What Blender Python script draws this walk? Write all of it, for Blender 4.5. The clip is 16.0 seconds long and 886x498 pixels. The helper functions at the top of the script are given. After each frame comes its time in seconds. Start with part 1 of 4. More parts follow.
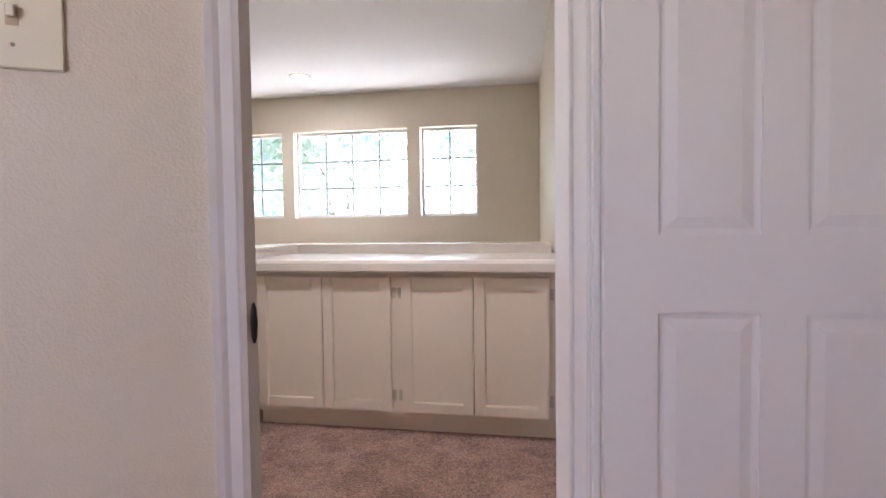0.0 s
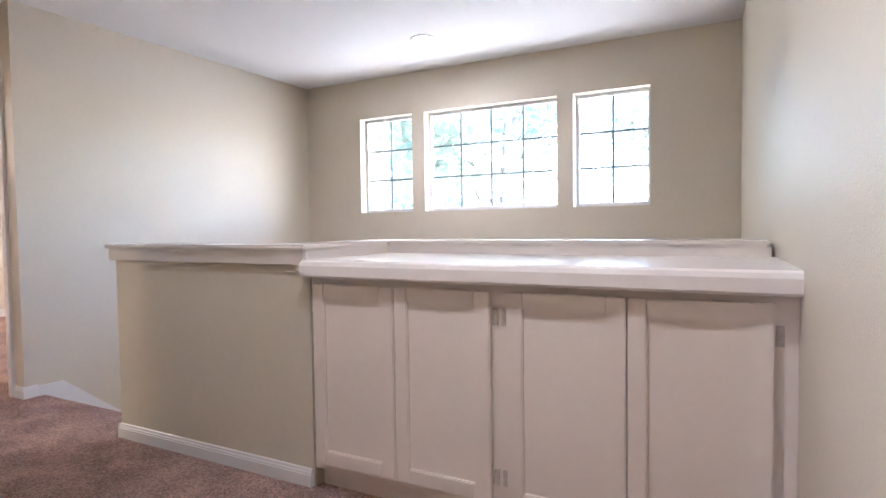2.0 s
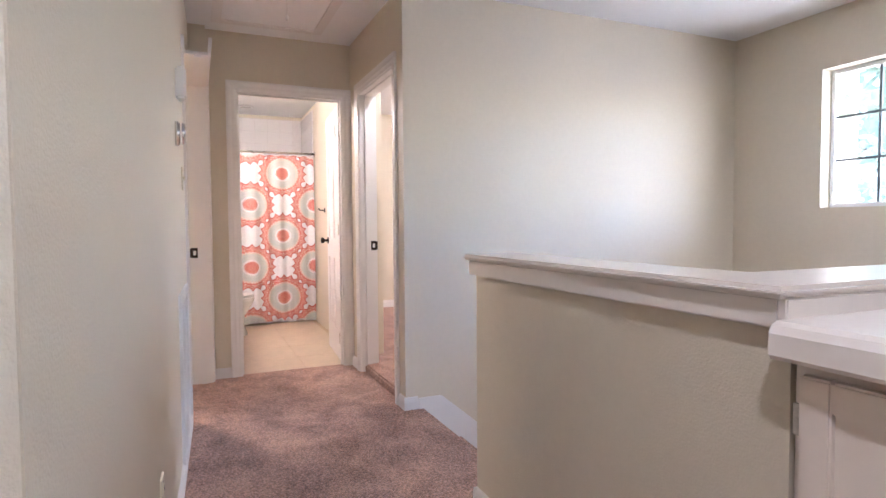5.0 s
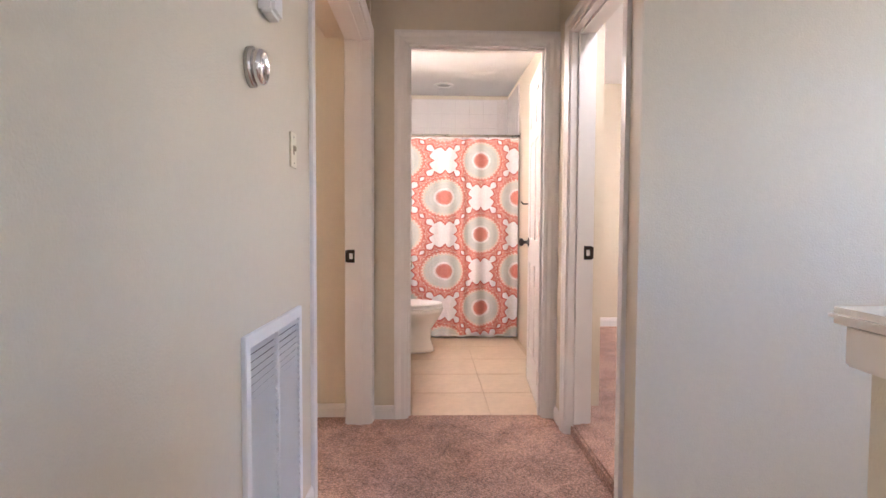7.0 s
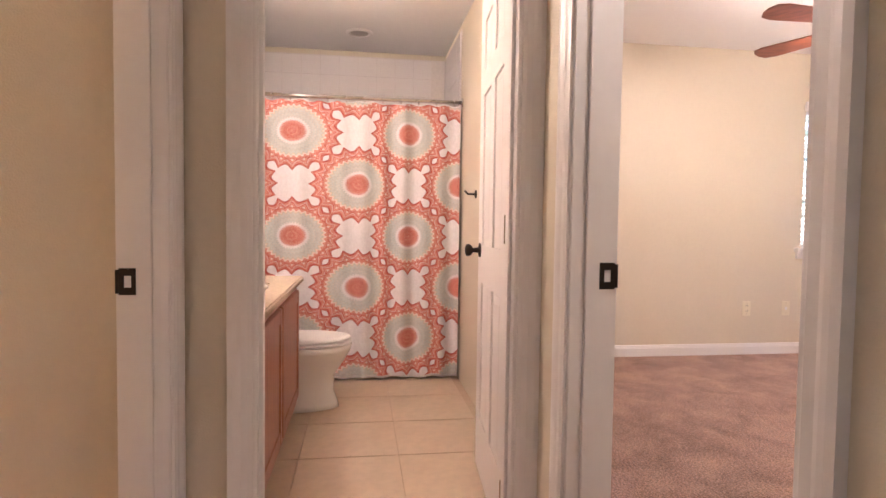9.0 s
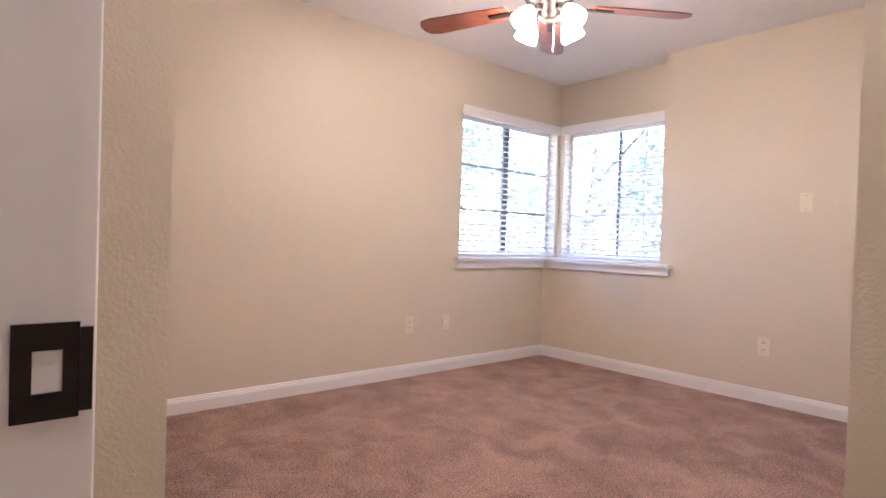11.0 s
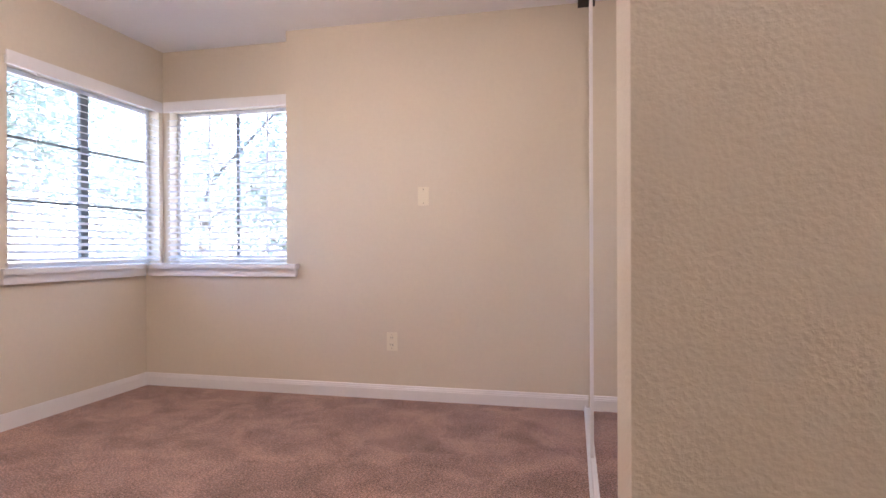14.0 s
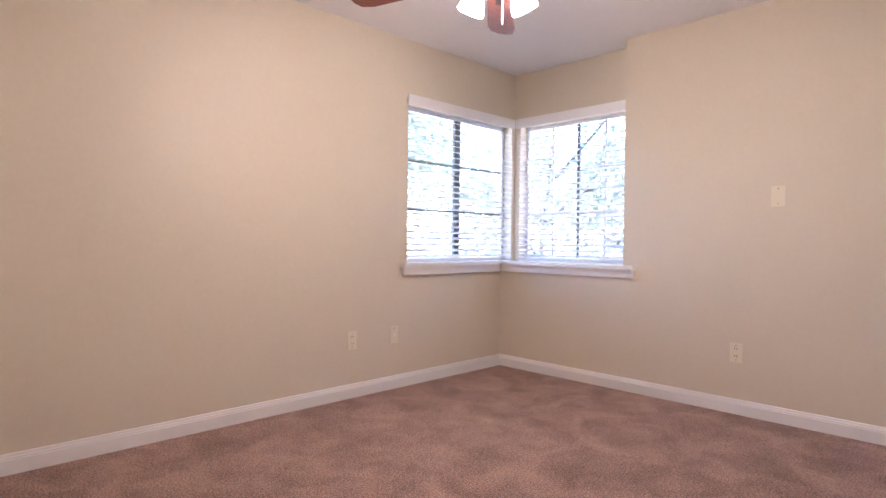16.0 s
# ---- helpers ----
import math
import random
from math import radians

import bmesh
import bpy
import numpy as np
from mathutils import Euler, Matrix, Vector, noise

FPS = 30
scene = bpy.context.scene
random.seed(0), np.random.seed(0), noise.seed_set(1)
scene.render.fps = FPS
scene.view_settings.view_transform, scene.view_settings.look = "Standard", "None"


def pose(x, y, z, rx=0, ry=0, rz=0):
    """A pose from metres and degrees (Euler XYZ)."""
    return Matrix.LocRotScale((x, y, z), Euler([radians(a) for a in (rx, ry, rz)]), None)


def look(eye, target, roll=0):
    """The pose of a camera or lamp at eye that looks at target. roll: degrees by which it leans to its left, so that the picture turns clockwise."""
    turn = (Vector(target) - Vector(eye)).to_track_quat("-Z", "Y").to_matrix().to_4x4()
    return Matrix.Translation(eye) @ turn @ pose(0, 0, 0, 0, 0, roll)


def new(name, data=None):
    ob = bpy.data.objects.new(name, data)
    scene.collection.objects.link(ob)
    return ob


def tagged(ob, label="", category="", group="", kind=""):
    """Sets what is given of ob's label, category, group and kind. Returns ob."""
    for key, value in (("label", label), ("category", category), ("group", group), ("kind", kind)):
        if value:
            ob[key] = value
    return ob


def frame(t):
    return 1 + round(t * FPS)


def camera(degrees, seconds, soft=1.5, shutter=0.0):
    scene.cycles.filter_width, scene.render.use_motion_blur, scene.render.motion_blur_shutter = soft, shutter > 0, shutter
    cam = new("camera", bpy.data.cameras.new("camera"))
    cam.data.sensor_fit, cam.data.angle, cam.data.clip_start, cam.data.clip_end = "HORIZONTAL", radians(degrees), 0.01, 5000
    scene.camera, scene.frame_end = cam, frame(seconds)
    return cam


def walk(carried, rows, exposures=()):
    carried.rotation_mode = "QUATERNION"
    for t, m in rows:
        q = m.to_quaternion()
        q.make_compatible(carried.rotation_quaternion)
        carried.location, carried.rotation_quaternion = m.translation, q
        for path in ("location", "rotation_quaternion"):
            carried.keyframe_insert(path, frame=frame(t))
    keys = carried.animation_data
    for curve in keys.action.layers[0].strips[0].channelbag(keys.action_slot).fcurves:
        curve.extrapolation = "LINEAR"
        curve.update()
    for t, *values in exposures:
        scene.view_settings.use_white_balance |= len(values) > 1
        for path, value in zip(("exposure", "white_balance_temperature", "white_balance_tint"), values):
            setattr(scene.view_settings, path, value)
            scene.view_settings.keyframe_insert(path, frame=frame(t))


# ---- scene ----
cam = camera(75.7, 16.0)
PATH = [
    (0, (-0.122, -0.322, 1.095), (-0.497, 1.64, 1.009), -0.7),
    (0.5, (-0.115, 0.016, 1.082), (-0.697, 1.928, 1.002), -0.7),
    (1, (-0.126, 0.314, 1.076), (-0.858, 2.173, 0.992), -0.8),
    (1.5, (-0.163, 0.569, 1.065), (-1.043, 2.363, 0.981), -0.7),
    (2, (-0.202, 0.791, 1.046), (-1.142, 2.555, 0.964), -0.8),
    (2.5, (-0.209, 0.945, 1.033), (-1.192, 2.686, 0.952), -0.8),
    (3, (-0.235, 1.003, 1.038), (-1.329, 2.676, 0.957), -0.7),
    (3.5, (-0.347, 1.057, 1.054), (-1.666, 2.558, 0.975), -0.6),
    (4, (-0.591, 1.198, 1.071), (-2.113, 2.493, 0.991), -0.5),
    (4.5, (-0.827, 1.359, 1.076), (-2.514, 2.431, 0.997), -0.3),
    (5, (-1.038, 1.548, 1.091), (-2.871, 2.342, 1.004), -0.4),
    (5.2, (-1.112, 1.595, 1.094), (-2.993, 2.265, 1.006), -0.4),
    (7.3, (-2.465, 1.968, 1.088), (-4.462, 2.006, 0.992), 0.3),
    (7.5, (-2.619, 1.987, 1.091), (-4.616, 2.022, 0.994), 0.3),
    (8, (-3.028, 2.065, 1.07), (-5.025, 2.097, 0.974), 0.4),
    (8.5, (-3.363, 2.11, 1.052), (-5.359, 2.194, 0.957), 0.6),
    (9, (-3.697, 2.12, 1.065), (-5.675, 2.406, 0.977), 0.8),
    (9.5, (-3.988, 2.23, 1.054), (-5.913, 2.766, 0.977), 1.2),
    (10, (-4.193, 2.359, 1.059), (-6.008, 3.195, 0.992), 1.2),
    (10.2, (-4.287, 2.424, 1.049), (-6.044, 3.378, 0.995), 1.5),
    (12.5, (-4.883, 3.073, 1.027), (-5.777, 4.861, 1.007), 0.7),
    (13, (-4.914, 3.136, 0.995), (-5.484, 5.053, 0.996), 0.3),
    (13.5, (-4.901, 3.185, 1.028), (-5.348, 5.134, 1.018), 0.0),
    (14, (-4.883, 3.178, 1.018), (-5.329, 5.127, 1.012), -0.2),
    (14.5, (-4.888, 3.145, 1.031), (-5.504, 5.048, 1.016), -0.3),
    (15, (-4.853, 3.129, 1.053), (-5.765, 4.909, 1.031), 0.1),
    (15.5, (-4.838, 3.104, 1.066), (-6.013, 4.722, 1.039), 0.3),
    (16, (-4.83, 3.022, 1.061), (-6.254, 4.426, 1.035), 0.6),
]
walk(cam, [(t, look(eye, target, roll)) for t, eye, target, roll in PATH],
     [(0.0, 4.4, 5680, 20), (2.0, 4.52, 5300, 20), (5.2, 4.54, 5250, 21), (7.5, 4.38, 5550, 22), (8.5, 4.15, 5950, 27), (9.0, 4.0, 6050, 29), (10.0, 3.8, 5750, 26), (12.5, 3.6, 5700, 28), (16.0, 3.6, 5650, 28)])

# ---- light ----
H = 2.44
world = bpy.data.worlds.new("sky")
scene.world = world
world.use_nodes = True
wn = world.node_tree.nodes
sky = wn.new("ShaderNodeTexSky")
sky.sky_type = "NISHITA"
sky.sun_disc = False
sky.sun_elevation, sky.sun_rotation = radians(38), radians(90)
wn["Background"].inputs["Strength"].default_value = 0.15
world.node_tree.links.new(sky.outputs[0], wn["Background"].inputs["Color"])
sun = new("sun", bpy.data.lights.new("sun", "SUN"))
sun.data.energy, sun.data.angle, sun.data.color = 5.0, radians(0.6), (1.0, 0.95, 0.88)
sun.matrix_world = look((0, 0, 0), (-0.78, 0.03, -0.62))


def lamp(name, place, watts, colour, radius=0.05):
    ob = new(name, bpy.data.lights.new(name, "POINT"))
    ob.data.energy, ob.data.color, ob.data.shadow_soft_size = watts, colour, radius
    ob.location = place
    return ob


def window_lamp(name, eye, target, w, h, watts, colour=(0.86, 0.93, 1.0)):
    ob = new(name, bpy.data.lights.new(name, "AREA"))
    ob.data.shape, ob.data.size, ob.data.size_y = "RECTANGLE", w, h
    ob.data.energy, ob.data.color = watts, colour
    ob.matrix_world = look(eye, target)
    return ob


# Warm fill for the small room, set in an added window out of view.
window_lamp("start_room_fill", (-1.5, -2.31, 1.75), (-0.2, 0.6, 1.0), 0.75, 0.75, 1.35, (1.0, 0.83, 0.76))
# First is the stairwell's own lamp; landing and bedroom entry get unseen fill.
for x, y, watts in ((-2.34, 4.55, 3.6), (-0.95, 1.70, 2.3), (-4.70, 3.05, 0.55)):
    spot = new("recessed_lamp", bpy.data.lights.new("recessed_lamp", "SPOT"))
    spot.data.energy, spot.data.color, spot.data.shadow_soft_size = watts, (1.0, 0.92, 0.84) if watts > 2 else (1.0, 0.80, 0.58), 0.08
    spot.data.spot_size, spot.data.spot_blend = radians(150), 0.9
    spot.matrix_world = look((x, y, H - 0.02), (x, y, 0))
for dx, dy in ((0.11, 0.0), (-0.055, 0.095), (-0.055, -0.095)):
    lamp("bedroom_fan_lamp", (-6.28 + dx, 4.73 + dy, 1.93), 0.47, (1.0, 0.79, 0.57), 0.05)
lamp("bath_vanity_lamp", (-6.2, 1.50, 2.1), 0.95, (1.0, 0.82, 0.64), 0.10)
lamp("left_room_lamp", (-6.4, 0.35, 1.90), 8.0, (1.0, 0.76, 0.46), 0.10)

# ---- materials ----
def material(name, colour, rough=0.6, metal=0.0, vary=0.06, grain=40.0, bump=0.0, bump_scale=300.0, stain=1.2, spec=0.5):
    m = bpy.data.materials.new(name)
    m.use_nodes = True
    n, k = m.node_tree.nodes, m.node_tree.links
    b = n["Principled BSDF"]
    b.inputs["Roughness"].default_value, b.inputs["Metallic"].default_value = rough, metal
    b.inputs["Specular IOR Level"].default_value = spec
    co = n.new("ShaderNodeTexCoord")
    a, c = n.new("ShaderNodeTexNoise"), n.new("ShaderNodeTexNoise")
    a.inputs["Scale"].default_value, c.inputs["Scale"].default_value = grain, stain
    a.inputs["Detail"].default_value, c.inputs["Detail"].default_value = 6, 3
    k.new(co.outputs["Object"], a.inputs["Vector"]), k.new(co.outputs["Object"], c.inputs["Vector"])
    add = n.new("ShaderNodeMath")
    k.new(a.outputs["Fac"], add.inputs[0]), k.new(c.outputs["Fac"], add.inputs[1])
    r = n.new("ShaderNodeMapRange")
    r.inputs["From Min"].default_value, r.inputs["From Max"].default_value = 0.6, 1.4
    k.new(add.outputs[0], r.inputs["Value"])
    mix = n.new("ShaderNodeMix")
    mix.data_type = "RGBA"
    mix.inputs["A"].default_value = (*[v * (1 - vary) for v in colour], 1)
    mix.inputs["B"].default_value = (*[min(1, v * (1 + vary)) for v in colour], 1)
    k.new(r.outputs[0], mix.inputs["Factor"]), k.new(mix.outputs["Result"], b.inputs["Base Color"])
    if bump:
        e, u = n.new("ShaderNodeTexNoise"), n.new("ShaderNodeBump")
        e.inputs["Scale"].default_value, e.inputs["Detail"].default_value = bump_scale, 3
        u.inputs["Strength"].default_value, u.inputs["Distance"].default_value = bump, 0.004
        k.new(co.outputs["Object"], e.inputs["Vector"]), k.new(e.outputs["Fac"], u.inputs["Height"])
        k.new(u.outputs["Normal"], b.inputs["Normal"])
    return m


def wood(name, dark, light, scale=2.0, along="Z", rough=0.35):
    m = material(name, light, rough)
    n, k = m.node_tree.nodes, m.node_tree.links
    b = n["Principled BSDF"]
    co, mp, w = n.new("ShaderNodeTexCoord"), n.new("ShaderNodeMapping"), n.new("ShaderNodeTexNoise")
    mp.inputs["Scale"].default_value = (60, 60, 3) if along == "Z" else (3, 60, 60)
    w.inputs["Scale"].default_value, w.inputs["Detail"].default_value, w.inputs["Distortion"].default_value = scale, 8, 0.6
    ramp = n.new("ShaderNodeValToRGB")
    ramp.color_ramp.elements[0].position, ramp.color_ramp.elements[1].position = 0.3, 0.72
    ramp.color_ramp.elements[0].color, ramp.color_ramp.elements[1].color = (*dark, 1), (*light, 1)
    k.new(co.outputs["Object"], mp.inputs["Vector"]), k.new(mp.outputs[0], w.inputs["Vector"])
    k.new(w.outputs["Fac"], ramp.inputs["Fac"]), k.new(ramp.outputs["Color"], b.inputs["Base Color"])
    return m


def carpet_material(name, dark, light):
    m = material(name, light, 0.95, spec=0.1)
    n, k = m.node_tree.nodes, m.node_tree.links
    b = n["Principled BSDF"]
    b.inputs["Sheen Weight"].default_value = 0.25
    b.inputs["Sheen Roughness"].default_value = 0.6
    co = n.new("ShaderNodeTexCoord")
    fine, tuft, big = (n.new("ShaderNodeTexNoise") for _ in range(3))
    for x, s, d in ((fine, 330.0, 3), (tuft, 120.0, 3), (big, 5.0, 5)):
        x.inputs["Scale"].default_value, x.inputs["Detail"].default_value = s, d
        k.new(co.outputs["Object"], x.inputs["Vector"])
    big.inputs["Distortion"].default_value = 0.6
    s1, s2 = n.new("ShaderNodeMath"), n.new("ShaderNodeMath")
    s1.operation, s2.operation = "MULTIPLY_ADD", "MULTIPLY_ADD"
    k.new(tuft.outputs["Fac"], s1.inputs[0])
    s1.inputs[1].default_value = 1.1
    half = n.new("ShaderNodeMath")
    half.operation = "MULTIPLY"
    half.inputs[1].default_value = 0.55
    k.new(big.outputs["Fac"], half.inputs[0]), k.new(half.outputs[0], s1.inputs[2])
    k.new(fine.outputs["Fac"], s2.inputs[0])
    s2.inputs[1].default_value = 1.0
    k.new(s1.outputs[0], s2.inputs[2])
    ramp = n.new("ShaderNodeMapRange")
    ramp.inputs["From Min"].default_value, ramp.inputs["From Max"].default_value = 1.14, 1.52
    mix = n.new("ShaderNodeMix")
    mix.data_type = "RGBA"
    mix.inputs["A"].default_value, mix.inputs["B"].default_value = (*dark, 1), (*light, 1)
    k.new(s2.outputs[0], ramp.inputs["Value"]), k.new(ramp.outputs[0], mix.inputs["Factor"])
    k.new(mix.outputs["Result"], b.inputs["Base Color"])
    u = n.new("ShaderNodeBump")
    u.inputs["Strength"].default_value, u.inputs["Distance"].default_value = 0.9, 0.012
    k.new(s2.outputs[0], u.inputs["Height"]), k.new(u.outputs["Normal"], b.inputs["Normal"])
    return m


def glowing(name, colour, strength):
    m = bpy.data.materials.new(name)
    m.use_nodes = True
    b = m.node_tree.nodes["Principled BSDF"]
    b.inputs["Base Color"].default_value = (0.9, 0.9, 0.88, 1)
    b.inputs["Emission Color"].default_value, b.inputs["Emission Strength"].default_value = (*colour, 1), strength
    return m


def glass_material():
    m = bpy.data.materials.new("window_glass")
    m.use_nodes = True
    n, k = m.node_tree.nodes, m.node_tree.links
    t, g, x, f = n.new("ShaderNodeBsdfTransparent"), n.new("ShaderNodeBsdfGlossy"), n.new("ShaderNodeMixShader"), n.new("ShaderNodeFresnel")
    g.inputs["Roughness"].default_value = 0.02
    f.inputs["IOR"].default_value = 1.45
    k.new(f.outputs[0], x.inputs[0]), k.new(t.outputs[0], x.inputs[1]), k.new(g.outputs[0], x.inputs[2])
    k.new(x.outputs[0], n["Material Output"].inputs["Surface"])
    return m


WALL = material("beige_wall_paint", (0.66, 0.593, 0.47), 0.46, vary=0.03, bump=0.36, bump_scale=180.0)
CEIL = material("white_ceiling_paint", (0.86, 0.86, 0.86), 0.8, vary=0.02, bump=0.25, bump_scale=120.0)
TRIM = material("white_gloss_paint", (0.78, 0.76, 0.74), 0.3, vary=0.02, bump=0.05, bump_scale=60.0)
CAB = material("cream_cabinet_paint", (0.78, 0.69, 0.60), 0.32, vary=0.025, bump=0.06, bump_scale=70.0)
CREAM = material("cream_gloss_paint", (0.80, 0.74, 0.68), 0.24, vary=0.02, bump=0.04, bump_scale=50.0)
CARPET = carpet_material("brown_carpet", (0.17, 0.082, 0.054), (0.70, 0.42, 0.31))
PLATE = material("ivory_plastic", (0.75, 0.69, 0.53), 0.35, vary=0.02)
# Near-black that stands in for shade inside slots and behind slats.
SLOT_SHADE = material("slot_shade", (0.03, 0.03, 0.03), 0.6)
BRONZE = material("oil_rubbed_bronze", (0.03, 0.024, 0.02), 0.38, 0.8, vary=0.2)
STEEL = material("satin_nickel", (0.6, 0.58, 0.55), 0.25, 1.0, vary=0.05)
HINGE = material("painted_hinge", (0.55, 0.50, 0.44), 0.4, 0.2, vary=0.3, grain=90.0)
CHROME = material("chrome", (0.8, 0.8, 0.82), 0.08, 1.0, vary=0.03)
GLASS = glass_material()
WHITE = material("white_plastic", (0.80, 0.80, 0.79), 0.35, vary=0.02)
VINYL = material("white_window_vinyl", (0.78, 0.79, 0.80), 0.4, vary=0.02)
MUNTIN = material("grey_muntin", (0.16, 0.18, 0.18), 0.5, vary=0.05)
PORCELAIN = material("white_porcelain", (0.82, 0.80, 0.76), 0.08, vary=0.015)
OAK = wood("honey_oak", (0.25, 0.08, 0.042), (0.42, 0.165, 0.088), 1.6)
COUNTER = material("mottled_beige_counter", (0.52, 0.42, 0.31), 0.25, vary=0.25, grain=60.0)
TILE = material("beige_floor_tile", (0.58, 0.46, 0.33), 0.35, vary=0.10, grain=25.0, stain=5.0, bump=0.05, bump_scale=80)
GROUT = material("tile_grout", (0.70, 0.66, 0.64), 0.85, vary=0.1)
FLOORGROUT = material("floor_grout", (0.57, 0.455, 0.33), 0.85, vary=0.1)
SHOWER = material("white_shower_tile", (0.80, 0.77, 0.76), 0.12, vary=0.03)
MIRROR = material("mirror_silver", (0.92, 0.93, 0.92), 0.01, 1.0, vary=0.0)
BLADE = wood("cherry_fan_blade", (0.10, 0.03, 0.018), (0.24, 0.075, 0.04), 1.5, "X")
BULB = glowing("frosted_lamp_glass", (1.0, 0.84, 0.64), 7.0)
SPOT = glowing("recessed_lamp_lens", (1.0, 0.93, 0.82), 12.0)
BARK = material("bark", (0.13, 0.115, 0.10), 0.9, vary=0.3, grain=12.0, bump=0.8, bump_scale=25.0)
LEAF = material("leaves", (0.11, 0.13, 0.10), 0.55, vary=0.4, grain=3.0)
ln_ = LEAF.node_tree
tr_, mx_ = ln_.nodes.new("ShaderNodeBsdfTranslucent"), ln_.nodes.new("ShaderNodeMixShader")
tr_.inputs["Color"].default_value = (0.42, 0.52, 0.42, 1)
mx_.inputs[0].default_value = 0.5
ln_.links.new(ln_.nodes["Principled BSDF"].outputs[0], mx_.inputs[1]), ln_.links.new(tr_.outputs[0], mx_.inputs[2])
ln_.links.new(mx_.outputs[0], ln_.nodes["Material Output"].inputs["Surface"])
# Ground colour is raised to bounce daylight up onto the ceilings.
BOUNCE_GROUND = material("bounce_ground", (0.34, 0.32, 0.27), 0.9, vary=0.4, grain=2.0)
ROOF = material("shingle_roof", (0.16, 0.13, 0.11), 0.85, vary=0.3, grain=14.0)
STUCCO = material("stucco", (0.55, 0.50, 0.43), 0.85, vary=0.06, bump=0.5, bump_scale=60.0)
LINER = material("curtain_liner", (0.8, 0.8, 0.8), 0.5, vary=0.02)


def curtain_material():
    """Coral and grey-green medallions on white cloth, from the cloth's own UV in medallion steps."""
    m = bpy.data.materials.new("medallion_cloth")
    m.use_nodes = True
    n, k = m.node_tree.nodes, m.node_tree.links
    b = n["Principled BSDF"]
    b.inputs["Roughness"].default_value, b.inputs["Specular IOR Level"].default_value = 0.8, 0.2
    uv = n.new("ShaderNodeUVMap")
    sep = n.new("ShaderNodeSeparateXYZ")
    k.new(uv.outputs[0], sep.inputs[0])

    def op(kind, a, bb=0.0, c=None):
        x = n.new("ShaderNodeMath")
        x.operation = kind
        for i, v in enumerate((a, bb) if c is None else (a, bb, c)):
            if isinstance(v, (int, float)):
                x.inputs[i].default_value = v
            else:
                k.new(v, x.inputs[i])
        return x.outputs[0]

    def local(du, dv):
        x = op("MULTIPLY", op("SUBTRACT", op("FLOORED_MODULO", op("ADD", sep.outputs["X"], du), 2.0), 1.0), 0.345)
        y = op("MULTIPLY", op("SUBTRACT", op("FLOORED_MODULO", op("ADD", sep.outputs["Y"], dv), 1.0), 0.5), 0.70)
        r = op("SQRT", op("ADD", op("MULTIPLY", x, x), op("MULTIPLY", y, y)))
        return r, op("ARCTAN2", y, x)

    (r1, t1), (r2, t2) = local(1.0, 0.5), local(0.0, 0.0)
    near = op("LESS_THAN", r1, r2)
    r = op("MINIMUM", r1, r2)
    t = op("ADD", op("MULTIPLY", t1, near), op("MULTIPLY", t2, op("SUBTRACT", 1.0, near)))
    petal = op("SUBTRACT", 1.0, op("ABSOLUTE", op("SINE", op("MULTIPLY", t, 10.0))))
    fine = op("SINE", op("MULTIPLY", t, 36.0))
    edge = op("GREATER_THAN", r, 0.192)
    scallop = op("MULTIPLY", op("MULTIPLY", petal, edge), -0.034)
    rr = op("ADD", op("ADD", r, scallop), op("MULTIPLY", op("MULTIPLY", fine, 0.007), op("LESS_THAN", r, 0.19)))
    ramp = n.new("ShaderNodeValToRGB")
    ramp.color_ramp.interpolation = "LINEAR"
    coral, pale, green, white = (0.56, 0.12, 0.09), (0.76, 0.40, 0.33), (0.50, 0.56, 0.56), (0.86, 0.84, 0.87)
    mist, straw, deep = (0.60, 0.66, 0.66), (0.76, 0.62, 0.46), (0.42, 0.06, 0.055)
    stops = [(0.0, pale), (0.008, coral), (0.020, coral), (0.025, pale), (0.030, coral), (0.046, coral), (0.051, pale), (0.056, coral), (0.062, coral), (0.066, white), (0.080, white), (0.085, green), (0.104, mist), (0.118, green), (0.136, mist), (0.144, green), (0.150, straw), (0.157, white),
             (0.162, pale), (0.168, coral), (0.173, pale), (0.178, coral), (0.184, coral), (0.187, white), (0.190, coral), (0.195, pale), (0.199, coral), (0.208, coral), (0.211, deep), (0.215, deep), (0.218, white)]
    e = ramp.color_ramp.elements
    e[0].position, e[0].color = stops[0][0], (*stops[0][1], 1)
    e[1].position, e[1].color = stops[-1][0] / 0.30, (*stops[-1][1], 1)
    for p, c in stops[1:-1]:
        x = e.new(p / 0.30)
        x.color = (*c, 1)
    k.new(op("DIVIDE", rr, 0.32), ramp.inputs["Fac"])
    lace = n.new("ShaderNodeTexNoise")
    lace.inputs["Scale"].default_value, lace.inputs["Detail"].default_value = 26.0, 3
    k.new(uv.outputs[0], lace.inputs["Vector"])
    speck = op("MULTIPLY", op("GREATER_THAN", op("SINE", op("ADD", op("MULTIPLY", rr, 420.0), op("MULTIPLY", fine, 1.6))), 0.35), 0.36)
    inside = op("MULTIPLY", speck, op("LESS_THAN", rr, 0.228))
    mix = n.new("ShaderNodeMix")
    mix.data_type = "RGBA"
    k.new(inside, mix.inputs["Factor"]), k.new(ramp.outputs["Color"], mix.inputs["A"])
    mix.inputs["B"].default_value = (0.80, 0.62, 0.50, 1)
    wash = n.new("ShaderNodeMix")
    wash.data_type, wash.blend_type = "RGBA", "MULTIPLY"
    wash.inputs["Factor"].default_value = 0.25
    k.new(mix.outputs["Result"], wash.inputs["A"]), k.new(lace.outputs["Fac"], wash.inputs["B"])
    k.new(wash.outputs["Result"], b.inputs["Base Color"])
    return m


CLOTH = curtain_material()


